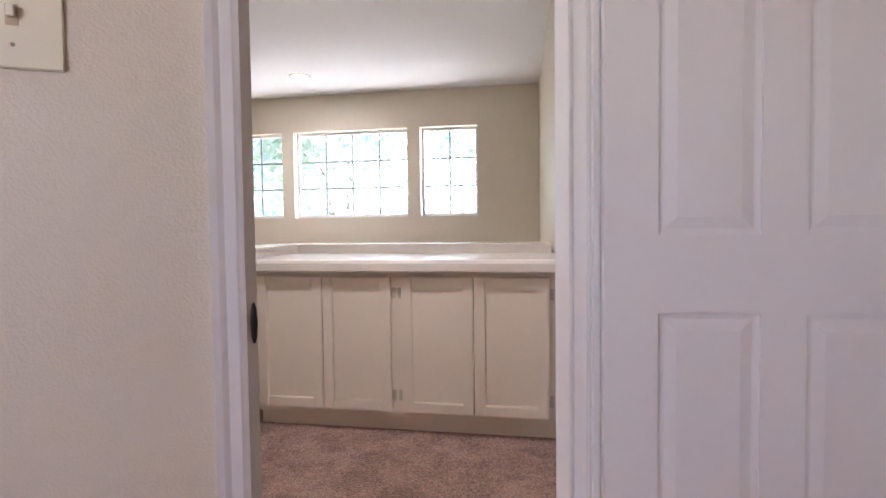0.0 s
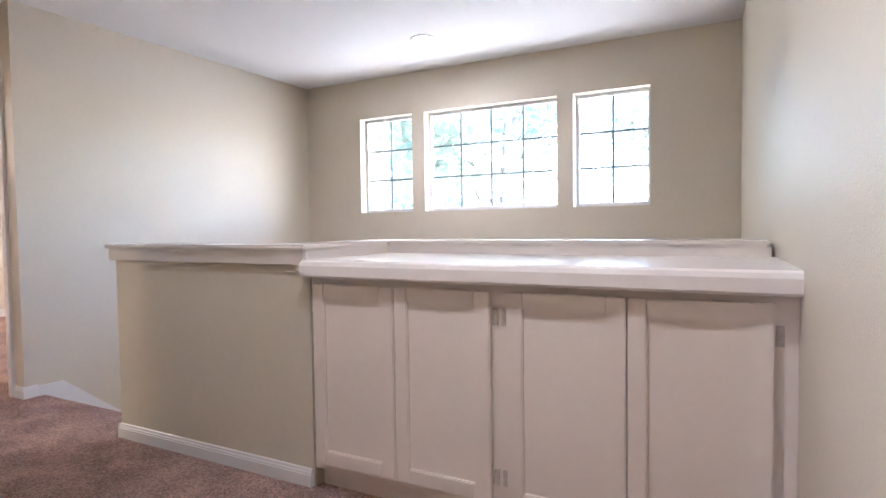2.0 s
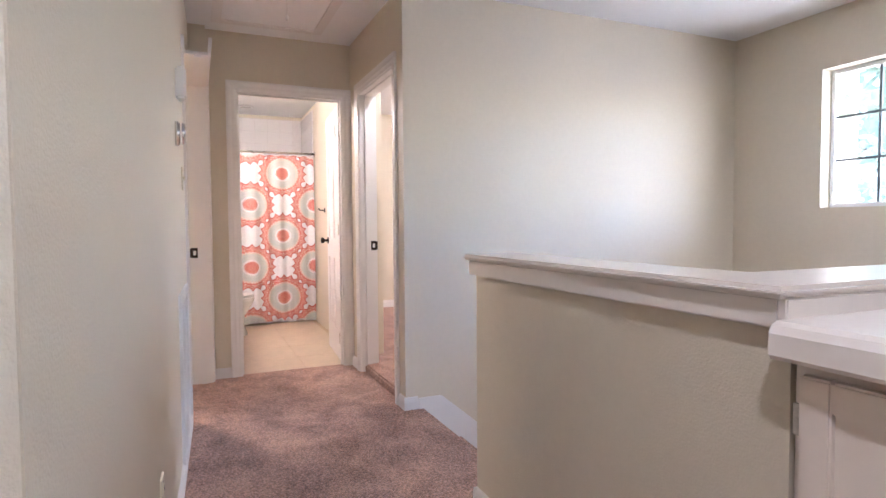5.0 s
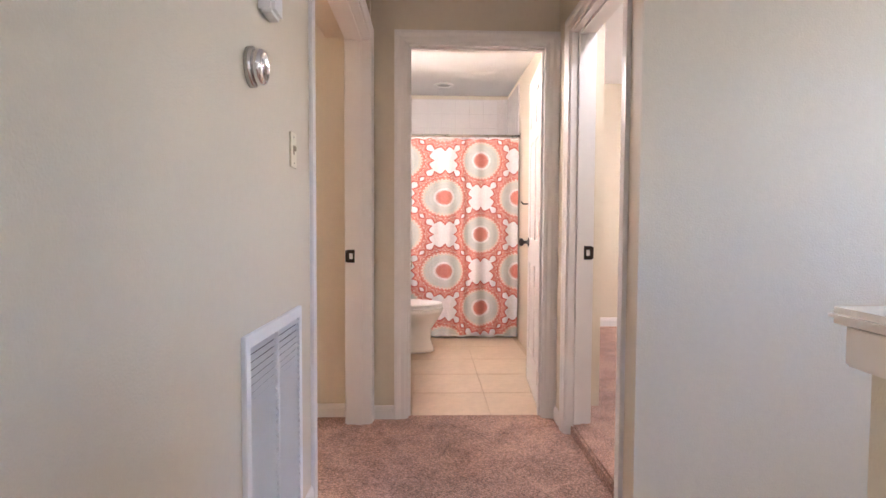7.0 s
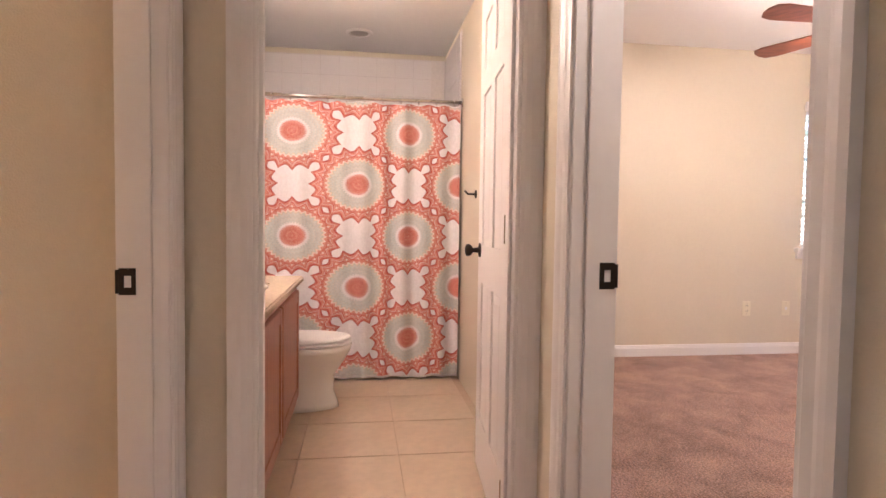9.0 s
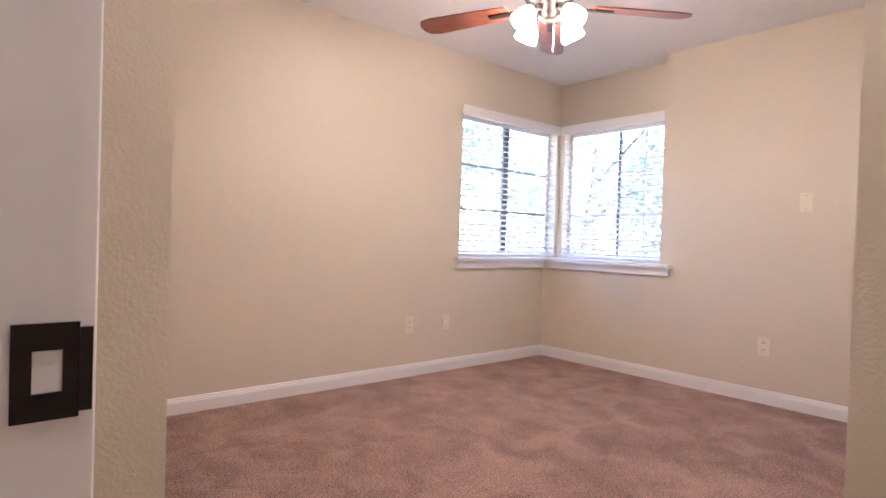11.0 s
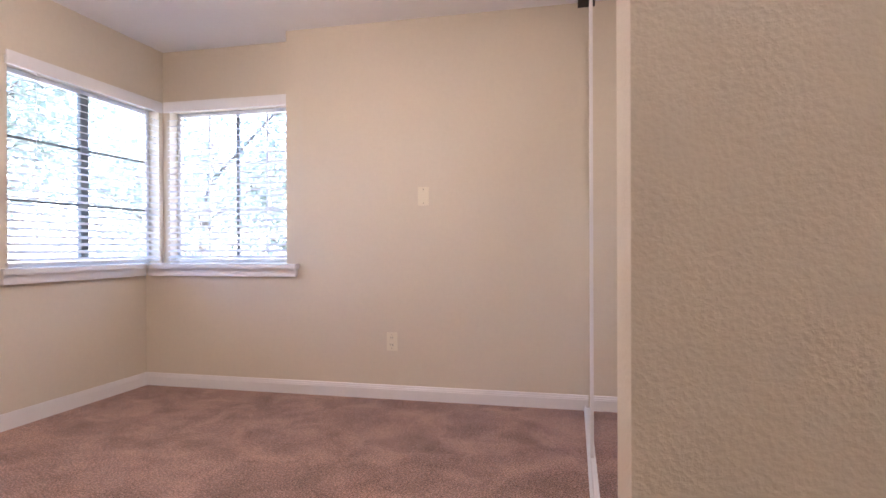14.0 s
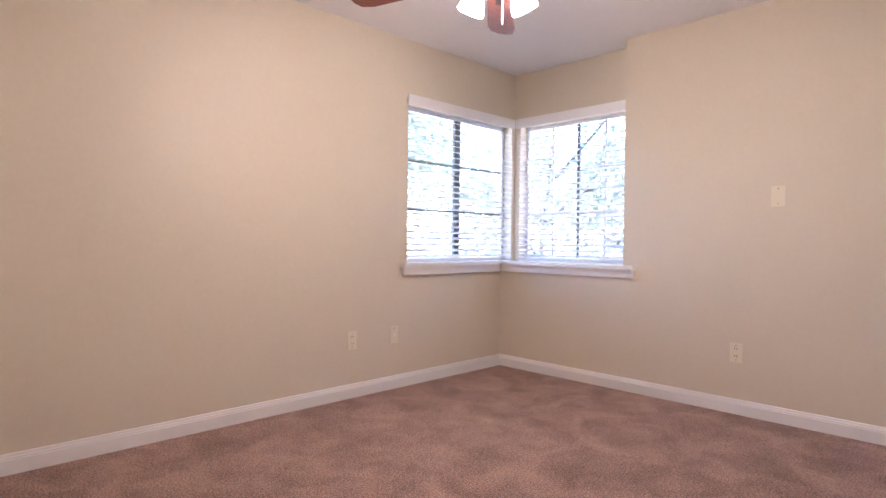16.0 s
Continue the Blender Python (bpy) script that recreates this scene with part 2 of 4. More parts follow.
# ---- builders ----
def box(bm, x0, y0, z0, x1, y1, z1):
    v = [bm.verts.new((x, y, z)) for x in (x0, x1) for y in (y0, y1) for z in (z0, z1)]
    for f in ((0, 1, 3, 2), (4, 6, 7, 5), (0, 4, 5, 1), (2, 3, 7, 6), (0, 2, 6, 4), (1, 5, 7, 3)):
        bm.faces.new([v[i] for i in f])
    return v


def boxes(*all_boxes):
    bm = bmesh.new()
    for b in all_boxes:
        box(bm, *b)
    return bm


def ring(bm, pts):
    return [bm.verts.new(p) for p in pts]


def lathe(bm, profile, place=(0, 0, 0), axis="Z", sides=24):
    """Turns (radius, height) pairs round an axis."""
    loops = []
    for r, h in profile:
        loop = []
        for i in range(sides):
            a = 2 * math.pi * i / sides
            c, s = r * math.cos(a), r * math.sin(a)
            p = {"Z": (c, s, h), "Y": (c, h, s), "X": (h, c, s)}[axis]
            loop.append(bm.verts.new([p[j] + place[j] for j in range(3)]))
        loops.append(loop)
    for a, b in zip(loops, loops[1:]):
        for i in range(sides):
            bm.faces.new((a[i], a[(i + 1) % sides], b[(i + 1) % sides], b[i]))
    for loop in (loops[0], loops[-1]):
        bm.faces.new(loop)
    return bm


def tube(bm, points, radius, sides=10):
    rad = radius if isinstance(radius, (list, tuple)) else [radius] * len(points)
    pts = [Vector(p) for p in points]
    loops = []
    for i, p in enumerate(pts):
        d = (pts[min(i + 1, len(pts) - 1)] - pts[max(i - 1, 0)]).normalized()
        u = d.orthogonal().normalized() if i == 0 else (last - d * last.dot(d)).normalized()
        last = u
        w = d.cross(u)
        loops.append([bm.verts.new(p + rad[i] * (u * math.cos(2 * math.pi * j / sides) + w * math.sin(2 * math.pi * j / sides))) for j in range(sides)])
    for a, b in zip(loops, loops[1:]):
        for i in range(sides):
            bm.faces.new((a[i], a[(i + 1) % sides], b[(i + 1) % sides], b[i]))
    bm.faces.new(loops[0]), bm.faces.new(loops[-1])
    return bm


def prism(bm, outline, place):
    """Extrudes an outline of points between the two maps in place: place(i, point), i 0 and 1."""
    a = ring(bm, [place(0, p) for p in outline])
    b = ring(bm, [place(1, p) for p in outline])
    n = len(outline)
    for i in range(n):
        bm.faces.new((a[i], a[(i + 1) % n], b[(i + 1) % n], b[i]))
    bm.faces.new(a), bm.faces.new(b)
    return bm


def mesh(name, bm, mat, bevel=0.0, smooth=False):
    bmesh.ops.recalc_face_normals(bm, faces=bm.faces[:])
    if bevel:
        sharp = [e for e in bm.edges if len(e.link_faces) == 2 and e.calc_face_angle(0) > 0.6]
        bmesh.ops.bevel(bm, geom=sharp, offset=bevel, segments=2, affect="EDGES", clamp_overlap=True)
    me = bpy.data.meshes.new(name)
    bm.to_mesh(me)
    bm.free()
    me.materials.append(mat)
    for p in me.polygons:
        p.use_smooth = smooth
    return me


def part(name, bm, mat, parent, label="", bevel=0.0, smooth=False):
    ob = new(name, mesh(name, bm, mat, bevel, smooth))
    ob.parent = parent
    if label:
        ob["label"] = label
    return ob


def solid(name, bm, mat, label, category, kind="structure", bevel=0.0, smooth=False, group=""):
    return tagged(new(name, mesh(name, bm, mat, bevel, smooth)), label, category, group, kind)


def thing(name, label, category, place=(0, 0, 0), kind="", group="", turn=0):
    ob = new(name)
    ob.empty_display_size = 0.1
    ob.matrix_basis = pose(*place, 0, 0, turn)
    return tagged(ob, label, category, group, kind)


def union_slab(rects, holes, place):
    """One closed mesh of a slab made of rectangles less holes; place(u, v, side) gives the point, side 0 or 1."""
    us = sorted({r[i] for r in rects + holes for i in (0, 2)})
    vs = sorted({r[i] for r in rects + holes for i in (1, 3)})
    inside = lambda u, v, rs: any(r[0] < u < r[2] and r[1] < v < r[3] for r in rs)
    nu, nv = len(us) - 1, len(vs) - 1
    full = [[inside((us[i] + us[i + 1]) / 2, (vs[j] + vs[j + 1]) / 2, rects) and not inside((us[i] + us[i + 1]) / 2, (vs[j] + vs[j + 1]) / 2, holes)
             for j in range(nv)] for i in range(nu)]
    is_full = lambda i, j: 0 <= i < nu and 0 <= j < nv and full[i][j]
    bm, made = bmesh.new(), {}

    def v(i, j, s):
        if (i, j, s) not in made:
            made[i, j, s] = bm.verts.new(place(us[i], vs[j], s))
        return made[i, j, s]

    for i in range(nu):
        for j in range(nv):
            if not full[i][j]:
                continue
            q = [(i, j), (i + 1, j), (i + 1, j + 1), (i, j + 1)]
            for s in (0, 1):
                bm.faces.new([v(*c, s) for c in q])
            for a, b, c, d in ((0, 1, 0, -1), (1, 2, 1, 0), (2, 3, 0, 1), (3, 0, -1, 0)):
                if not is_full(i + c, j + d):
                    bm.faces.new((v(*q[a], 0), v(*q[b], 0), v(*q[b], 1), v(*q[a], 1)))
    return bm


def wall(name, axis, n0, n1, u0, u1, z0, z1, holes=(), mat=None, label="beige painted wall with orange-peel texture"):
    """A wall along x or y between the planes n0 and n1, with holes (u0, z0, u1, z1)."""
    place = (lambda u, z, s: (u, (n0, n1)[s], z)) if axis == "x" else (lambda u, z, s: ((n0, n1)[s], u, z))
    return solid(name, union_slab([(u0, z0, u1, z1)], list(holes), place), mat or WALL, label, "wall")



# ---- structure ----
# The small room's doorway stands in a wall turned 33 degrees; its own frame has u along the wall and n towards the landing.
OBLIQUE = pose(-0.627, 0.539, 0, 0, 0, 33)
wall("wall_start_north", "x", 0.0, 0.12, -1.75, 2.15, 0, H, [(0.0, -1, 0.705, 2.04)]).matrix_basis = OBLIQUE
wall("wall_start_south", "x", -2.42, -2.3, -2.1, 1.2, 0, H, [(-1.9, 1.35, -1.1, 2.15)])
wall("wall_start_east", "y", 1.1, 1.2, -2.3, 1.75, 0, H)
wall("wall_start_west", "y", -2.1, -2.0, -2.3, 0.2, 0, H)
wall("wall_entry_west", "x", -0.12, 0.0, 0.002, 1.195, 0, H).matrix_basis = pose(-1.625, 1.407, 0, 0, 0, -41.5)
we = bmesh.new()
prism(we, [(0.004, 1.05), (-0.237, 5.283), (0.06, 5.283), (0.06, 1.13)], lambda i, o: (*o, (-2.8, H)[i]))
solid("wall_stair_east", we, WALL, "beige painted wall with orange-peel texture", "wall")
wall("wall_hall_south", "x", -0.12, 0.0, -3.623, -0.003, 0, H, [(-3.63, -1, -2.815, 2.04)]).matrix_basis = pose(-1.625, 1.407, 0, 0, 0, -1.9)
wall("wall_hall_south_west", "x", 1.515, 1.635, -5.443, -5.248, 0, H)
wall("wall_bath_east", "y", -5.443, -5.323, 1.635, 2.645, 0, H, [(1.82, -1, 2.585, 2.045)])
wall("wall_hall_north", "x", 2.645, 2.765, -5.443, -4.13, 0, H, [(-5.09, -1, -4.295, 2.04)])
wall("wall_bath_north", "x", 2.80, 2.90, -8.5, -5.443, -0.1, H)
wall("wall_bath_south", "x", 1.21, 1.33, -8.5, -5.443, -0.1, H)
wall("wall_bath_corner", "y", -5.482, -5.40, 1.33, 1.515, 0, H)
wall("wall_bath_north_end", "y", -5.443, -5.36, 2.765, 2.90, 0, H)
wall("wall_bath_west", "y", -8.5, -8.4, 1.33, 2.80, -0.1, H)
wall("wall_stair_west", "y", -4.25, -4.13, 2.765, 5.283, -2.8, H)
wall("wall_stair_north", "x", 5.283, 5.423, -4.25, 0.06, -2.8, H, [(-3.478, 1.180, -2.900, 2.070), (-2.771, 1.180, -1.548, 2.070), (-1.417, 1.180, -0.838, 2.070)])
wall("wall_stair_south", "x", 2.78, 2.86, -2.955, -0.08, -2.8, -0.25)
wall("wall_bedroom_west", "y", -7.935, -7.795, 2.90, 6.915, 0, H, [(5.60, 0.913, 6.73, 2.01)])
solid("wall_bedroom_north", union_slab([(-7.795, 0, -4.25, H)], [(-7.8, 0.878, -6.72, 3)], lambda u, z, s: (u, (6.60, 6.775)[s], z)), WALL, "beige painted wall with orange-peel texture", "wall")
wall("wall_window_recess", "x", 6.775, 6.915, -7.795, -6.5, 0.6, H, [(-7.74, 0.913, -6.75, 2.01)])
wall("wall_closet_end", "x", 3.69, 3.85, -4.835, -4.25, 0, H)
wall("wall_closet_back", "y", -4.25, -4.14, 5.423, 6.775, 0, H)
wall("wall_left_room_west", "y", -8.75, -8.65, -2.6, 1.21, 0, H)
wall("wall_left_room_south", "x", -2.7, -2.6, -8.75, -3.3, 0, H)
wall("wall_left_room_east", "y", -3.4, -3.3, -2.6, 1.375, 0, H)
wall("wall_left_room_stub", "y", -5.48, -5.36, 1.073, 1.515, 0, H)
solid("ceiling", boxes((-8.8, -2.75, H, 1.25, 7.1, H + 0.15)), CEIL, "white textured painted ceiling", "ceiling")
FLOORS = [(-2.0, -2.3, 1.1, 1.70), (-5.38, 1.45, -0.02, 2.76), (-5.09, 2.55, -4.295, 2.67), (-1.80, 0.20, 0.04, 1.50), (-8.65, -2.6, -3.4, 1.46)]
BEDROOM = [(-7.795, 2.85, -5.40, 6.62), (-5.40, 2.75, -4.25, 6.62), (-5.09, 2.67, -4.295, 2.77)]
solid("floor", union_slab(FLOORS, [], lambda u, v, s: (u, v, (-0.25, 0.012)[s])), CARPET, "mottled brown cut-pile carpet", "carpet", bevel=0.012)
solid("floor_bedroom", union_slab(BEDROOM, [], lambda u, v, s: (u, v, (-0.25, 0.066)[s])), CARPET, "mottled brown cut-pile bedroom carpet", "carpet", bevel=0.012)
solid("floor_bathroom", boxes((-8.4, 1.33, -0.25, -5.38, 2.80, -0.012)), FLOORGROUT, "beige tiled bathroom floor", "floor")
solid("floor_stairwell", boxes((-4.13, 2.86, -2.95, -0.08, 5.283, -2.8)), CARPET, "brown carpeted stairwell floor", "carpet")


def baseboard(name, p, q, side, height=0.085, foot=0.0):
    """A moulded board from p to q on the floor; side is the way it stands proud."""
    p, q, side = Vector((*p, foot)), Vector((*q, foot)), Vector((*side, 0))
    t = 0.013
    outline = [(0, 0), (t, 0), (t, height * 0.70), (t * 0.8, height * 0.74), (t * 0.85, height * 0.80), (t * 0.6, height * 0.86), (t * 0.5, height * 0.96), (t * 0.2, height), (0, height)]
    bm = prism(bmesh.new(), outline, lambda i, o: (p, q)[i] + side * o[0] + Vector((0, 0, o[1])))
    return solid(name, bm, TRIM, "white moulded wooden baseboard", "baseboard")


for a, b, s in (((-2.955, 2.515), (-1.722, 2.515), (0, -1)), ((-2.955, 2.645), (-2.955, 2.502), (-1, 0)), ((-4.371, 1.498), (-1.618, 1.407), (0.033, 1)), ((-1.625, 1.407), (-0.77, 0.652), (0.663, 0.749)),
                ((-5.323, 1.635), (-5.323, 1.758), (1, 0)), ((-5.323, 2.645), (-5.156, 2.645), (0, -1)), ((-4.233, 2.645), (-4.13, 2.645), (0, -1)), ((-4.13, 2.632), (-4.13, 2.72), (1, 0)),
                ((0.001, 1.10), (-0.077, 2.47), (-1, -0.05)), ((-8.65, 1.21), (-8.65, -2.6), (1, 0)), ((-5.36, 1.515), (-5.36, 1.073), (1, 0))):
    baseboard("baseboard", a, b, s)
for a, b, s in (((-7.795, 2.90), (-7.795, 6.60), (1, 0)), ((-7.795, 6.60), (-4.80, 6.60), (0, -1)), ((-4.835, 3.69), (-4.25, 3.69), (0, -1))):
    baseboard("baseboard", a, b, s, 0.088, 0.066)


def door_frame(name, axis, n0, n1, u0, u1, top, strike, label, swing=1, faces=(-1, 1), sides=(-1, 1), w=0.066):
    """Jambs, stops, casings on both faces and a strike plate for an opening u0..u1 in a wall n0..n1. strike: 'low', 'high' or ''. swing: the face the door closes towards."""
    P = (lambda u, n, z: (u, n, z)) if axis == "x" else (lambda u, n, z: (n, u, z))
    rig = thing(name, label, "door frame", kind="structure")

    def block(pname, a, b, lab="", mat=TRIM, bev=0.003):
        c, d = P(*a), P(*b)
        return part(pname, boxes((*[min(x, y) for x, y in zip(c, d)], *[max(x, y) for x, y in zip(c, d)])), mat, rig, lab, bev)

    j = 0.016
    block("jamb", (u0 - 0.002, n0 - 0.002, 0.0), (u0 + j, n1 + 0.002, top))
    if 1 in sides:
        block("jamb", (u1 - j, n0 - 0.002, 0.0), (u1 + 0.002, n1 + 0.002, top))
    block("head_jamb", (u0 + j, n0 - 0.002, top - j), (u1 - j, n1 + 0.002, top + 0.002))
    mid = (n0 + n1) / 2 - swing * 0.005
    for a, b in ((u0 + j, u0 + j + 0.011), (u1 - j - 0.011, u1 - j))[:len(sides)]:
        block("stop", (a, mid - 0.018, 0.0), (b, mid + 0.018, top - j), bev=0.002)
    block("stop", (u0 + j + 0.011, mid - 0.018, top - j - 0.011), (u1 - j - 0.011, mid + 0.018, top - j), bev=0.002)
    for n, s in [f for f in ((n0, -1), (n1, 1)) if f[1] in faces]:
        outline = [(0, 0), (0.009, 0), (0.011, 0.008), (0.0125, 0.012), (0.0125, 0.03), (0.016, 0.04), (0.018, 0.052), (0.017, w), (0, w)]
        e = 0.006
        for side, u in ((-1, u0 + e), (1, u1 - e))[:len(sides)]:
            part("casing", prism(bmesh.new(), outline, lambda i, o: P(u + side * o[1], n + s * o[0], (0.0, top - e + o[1])[i])), TRIM, rig)
        part("head_casing", prism(bmesh.new(), outline, lambda i, o: P((u0 + e - o[1], u1 - e + o[1])[i], n + s * o[0], top - e + o[1])), TRIM, rig)
    if strike:
        u, d = (u0 + j, 1) if strike == "low" else (u1 - j, -1)
        n = (n1 - 0.022) if swing > 0 else (n0 + 0.022)
        z = 0.908 if swing < 0 else 0.938
        bm = boxes()
        for za, zb, na, nb in ((z - 0.034, z - 0.015, -0.02, 0.02), (z + 0.015, z + 0.034, -0.02, 0.02), (z - 0.015, z + 0.015, -0.02, -0.008), (z - 0.015, z + 0.015, 0.010, 0.02)):
            c, e = P(u, n + na, za), P(u + d * 0.003, n + nb, zb)
            box(bm, *[min(x, y) for x, y in zip(c, e)], *[max(x, y) for x, y in zip(c, e)])
        c, e = P(u, n + swing * 0.02, z - 0.03), P(u + d * 0.004, n + swing * 0.028, z + 0.03)
        box(bm, *[min(x, y) for x, y in zip(c, e)], *[max(x, y) for x, y in zip(c, e)])
        part("strike_plate", bm, BRONZE, rig, "dark bronze strike plate")
    return rig


frame_1 = door_frame("door_1", "x", 0.0, 0.12, 0.0, 0.705, 2.04, "", "white painted frame of the small room's doorway", -1, w=0.050)
lip = lathe(bmesh.new(), [(0.0015, -0.034), (0.0045, -0.024), (0.006, 0.0), (0.0045, 0.024), (0.0015, 0.034)], (0.018, -0.004, 0.935), "Z", 14)
part("strike_plate", lip, BRONZE, frame_1, "dark bronze strike plate lip", smooth=True)
frame_1.matrix_basis = OBLIQUE
door_frame("door_2", "x", 1.515, 1.635, -5.248, -4.44, 2.04, "low", "white painted doorway with bronze strike plate", -1, (-1, 1), (-1,))
solid("trim_door_2", boxes((-4.445, 1.372, 0.0, -4.435, 1.497, 2.04), (-4.437, 1.495, 0.0, -4.372, 1.512, 2.10)), TRIM, "white painted door casing beside the return grille", "trim", bevel=0.004)
door_frame("door_3", "y", -5.443, -5.323, 1.82, 2.585, 2.045, "", "white painted bathroom doorway", -1)
door_frame("door_4", "x", 2.645, 2.765, -5.09, -4.295, 2.04, "low", "white painted bedroom doorway with bronze strike plate", 1)


def window(name, axis, n0, n1, u0, z0, u1, z1, cols, rows, label, depth=0.09, bar=None):
    """A fixed window set back in its opening: vinyl frame, sill, bars and a pane for each light."""
    P = (lambda u, n, z: (u, n, z)) if axis == "x" else (lambda u, n, z: (n, u, z))
    rig = thing(name, label, "window", kind="structure")
    s = 1 if n1 > n0 else -1
    f0, f1, w = n0 + s * depth, n0 + s * (depth + 0.035), 0.028

    def block(pname, a, b, mat, bev=0.0):
        c, d = P(*a), P(*b)
        return part(pname, boxes((*[min(x, y) for x, y in zip(c, d)], *[max(x, y) for x, y in zip(c, d)])), mat, rig, "", bev)

    g = 0.002
    block("window_frame", (u0 + g, f0, z0 + g), (u0 + w, f1, z1 - g), VINYL, 0.003), block("window_frame", (u1 - w, f0, z0 + g), (u1 - g, f1, z1 - g), VINYL, 0.003)
    block("window_frame", (u0 + w, f0, z0 + g), (u1 - w, f1, z0 + w), VINYL, 0.003), block("window_frame", (u0 + w, f0, z1 - w), (u1 - w, f1, z1 - g), VINYL, 0.003)
    du, dz, m = (u1 - u0 - 2 * w) / cols, (z1 - z0 - 2 * w) / rows, (f0 + f1) / 2
    for i in range(1, cols):
        u = u0 + w + i * du
        block("muntin", (u - 0.0075, m - 0.006, z0 + w), (u + 0.0075, m + 0.006, z1 - w), bar or MUNTIN)
    for j in range(1, rows):
        z = z0 + w + j * dz
        block("muntin", (u0 + w, m - 0.0055, z - 0.0075), (u1 - w, m + 0.0055, z + 0.0075), bar or MUNTIN)
    for i in range(cols):
        for j in range(rows):
            u, z = u0 + w + i * du, z0 + w + j * dz
            bm = bmesh.new()
            bm.faces.new(ring(bm, [P(u + 0.006, m, z + 0.006), P(u + du - 0.006, m, z + 0.006), P(u + du - 0.006, m, z + dz - 0.006), P(u + 0.006, m, z + dz - 0.006)]))
            part("pane", bm, GLASS, rig).visible_shadow = False
    return rig


window("window_1", "x", 5.283, 5.423, -3.478, 1.180, -2.900, 2.070, 2, 3, "white framed window with grey grid bars")
window("window_2", "x", 5.283, 5.423, -2.771, 1.180, -1.548, 2.070, 4, 3, "wide white framed window with grey grid bars")
window("window_3", "x", 5.283, 5.423, -1.417, 1.180, -0.838, 2.070, 2, 3, "white framed window with grey grid bars")
# Dark bar colour here stands in for shade against the bright panes.
window("window_4", "y", -7.795, -7.935, 5.60, 0.913, 6.73, 2.01, 2, 3, "white framed bedroom window behind blinds", 0.08, MUNTIN)
window("window_5", "x", 6.775, 6.915, -7.74, 0.913, -6.75, 2.01, 4, 3, "white framed bedroom window behind blinds", 0.08, VINYL)
# Backlit shade on the meeting rails is put into their dark colour.
part("meeting_rail", boxes((-7.90, 6.135, 0.943, -7.868, 6.195, 1.98)), MUNTIN, bpy.data.objects["window_4"], "meeting rail coloured dark for its backlit shade", 0.003)
part("meeting_rail", boxes((-7.255, 6.86, 0.943, -7.235, 6.885, 1.98)), MUNTIN, bpy.data.objects["window_5"], "meeting rail coloured dark for its backlit shade", 0.003)
# Added out of view, only to let light into the small room.
window("added_window", "x", -2.3, -2.42, -1.9, 1.35, -1.1, 2.15, 2, 2, "added unseen window that lets fill light into the small room", 0.06)


# ---- landing and stairs ----
stairs = thing("stairs", "carpeted brown stairs going down beside a wall", "stairs", kind="structure")
for i in range(4):
    y, z = 2.76 + 0.25 * i, -0.19 * (i + 1)
    part("step", boxes((-4.13, y, z - 0.6, -2.955, y + 0.25 + (1.27 if i == 3 else 0), z)), CARPET, stairs, "", 0.02)
for i in range(7):
    x, z = -3.0 + 0.27 * i, -0.76 - 0.19 * (i + 1)
    part("step", boxes((x, 4.2, z - 0.5, x + 0.27, 5.283, z)), CARPET, stairs, "", 0.02)
sk = bmesh.new()
prism(sk, [(2.72, -0.06), (2.72, 0.075), (2.868, 0.075), (3.92, -0.80), (3.92, -1.06), (2.78, -0.06)], lambda i, o: ((-4.13, -4.114)[i], *o))
solid("trim_stair_skirt", sk, TRIM, "white sloping skirting board along the stairs", "trim", bevel=0.004)

wall("half_wall", "x", 2.515, 2.645, -2.955, -1.715, -0.25, 0.915, label="beige painted half wall beside the stairs")
cap = thing("half_wall_cap", "glossy white painted ledge cap on the half wall", "ledge", (0, 0, 0.915), kind="structure")
part("cap_board", union_slab([(-2.985, 2.468, -1.70, 2.69), (-1.94, 2.468, -1.70, 3.28), (-1.94, 3.06, -0.13, 3.28)], [], lambda u, v, s: (u, v, (0.042, 0.064)[s])), CREAM, cap, "", 0.009)
part("apron", boxes((-2.972, 2.489, -0.015, -1.722, 2.515, 0.042)), CREAM, cap, "", 0.004)
part("apron", boxes((-2.972, 2.515, -0.015, -2.955, 2.665, 0.042)), CREAM, cap, "", 0.004)
part("curb", union_slab([(-1.92, 2.645, -1.704, 3.26), (-1.722, 2.487, -1.704, 2.655), (-1.704, 3.07, -0.125, 3.26)], [], lambda u, v, s: (u, v, (-0.045, 0.042)[s])), CREAM, cap, "", 0.003)
wall("half_wall_stair_side", "x", 3.08, 3.23, -1.90, -0.13, -0.25, 0.87, label="beige painted half wall behind the cabinets")
wall("half_wall_return", "y", -1.90, -1.75, 2.645, 3.08, -0.25, 0.87, label="beige painted half wall beside the stairs")

ct = bmesh.new()
prism(ct, [(2.450, 0.856), (2.444, 0.864), (2.444, 0.901), (2.451, 0.915), (2.465, 0.921), (3.07, 0.921), (3.07, 0.856)], lambda i, o: ((-1.706, -0.076)[i], *o))
solid("countertop", ct, CREAM, "glossy white painted countertop above the cabinets", "countertop")


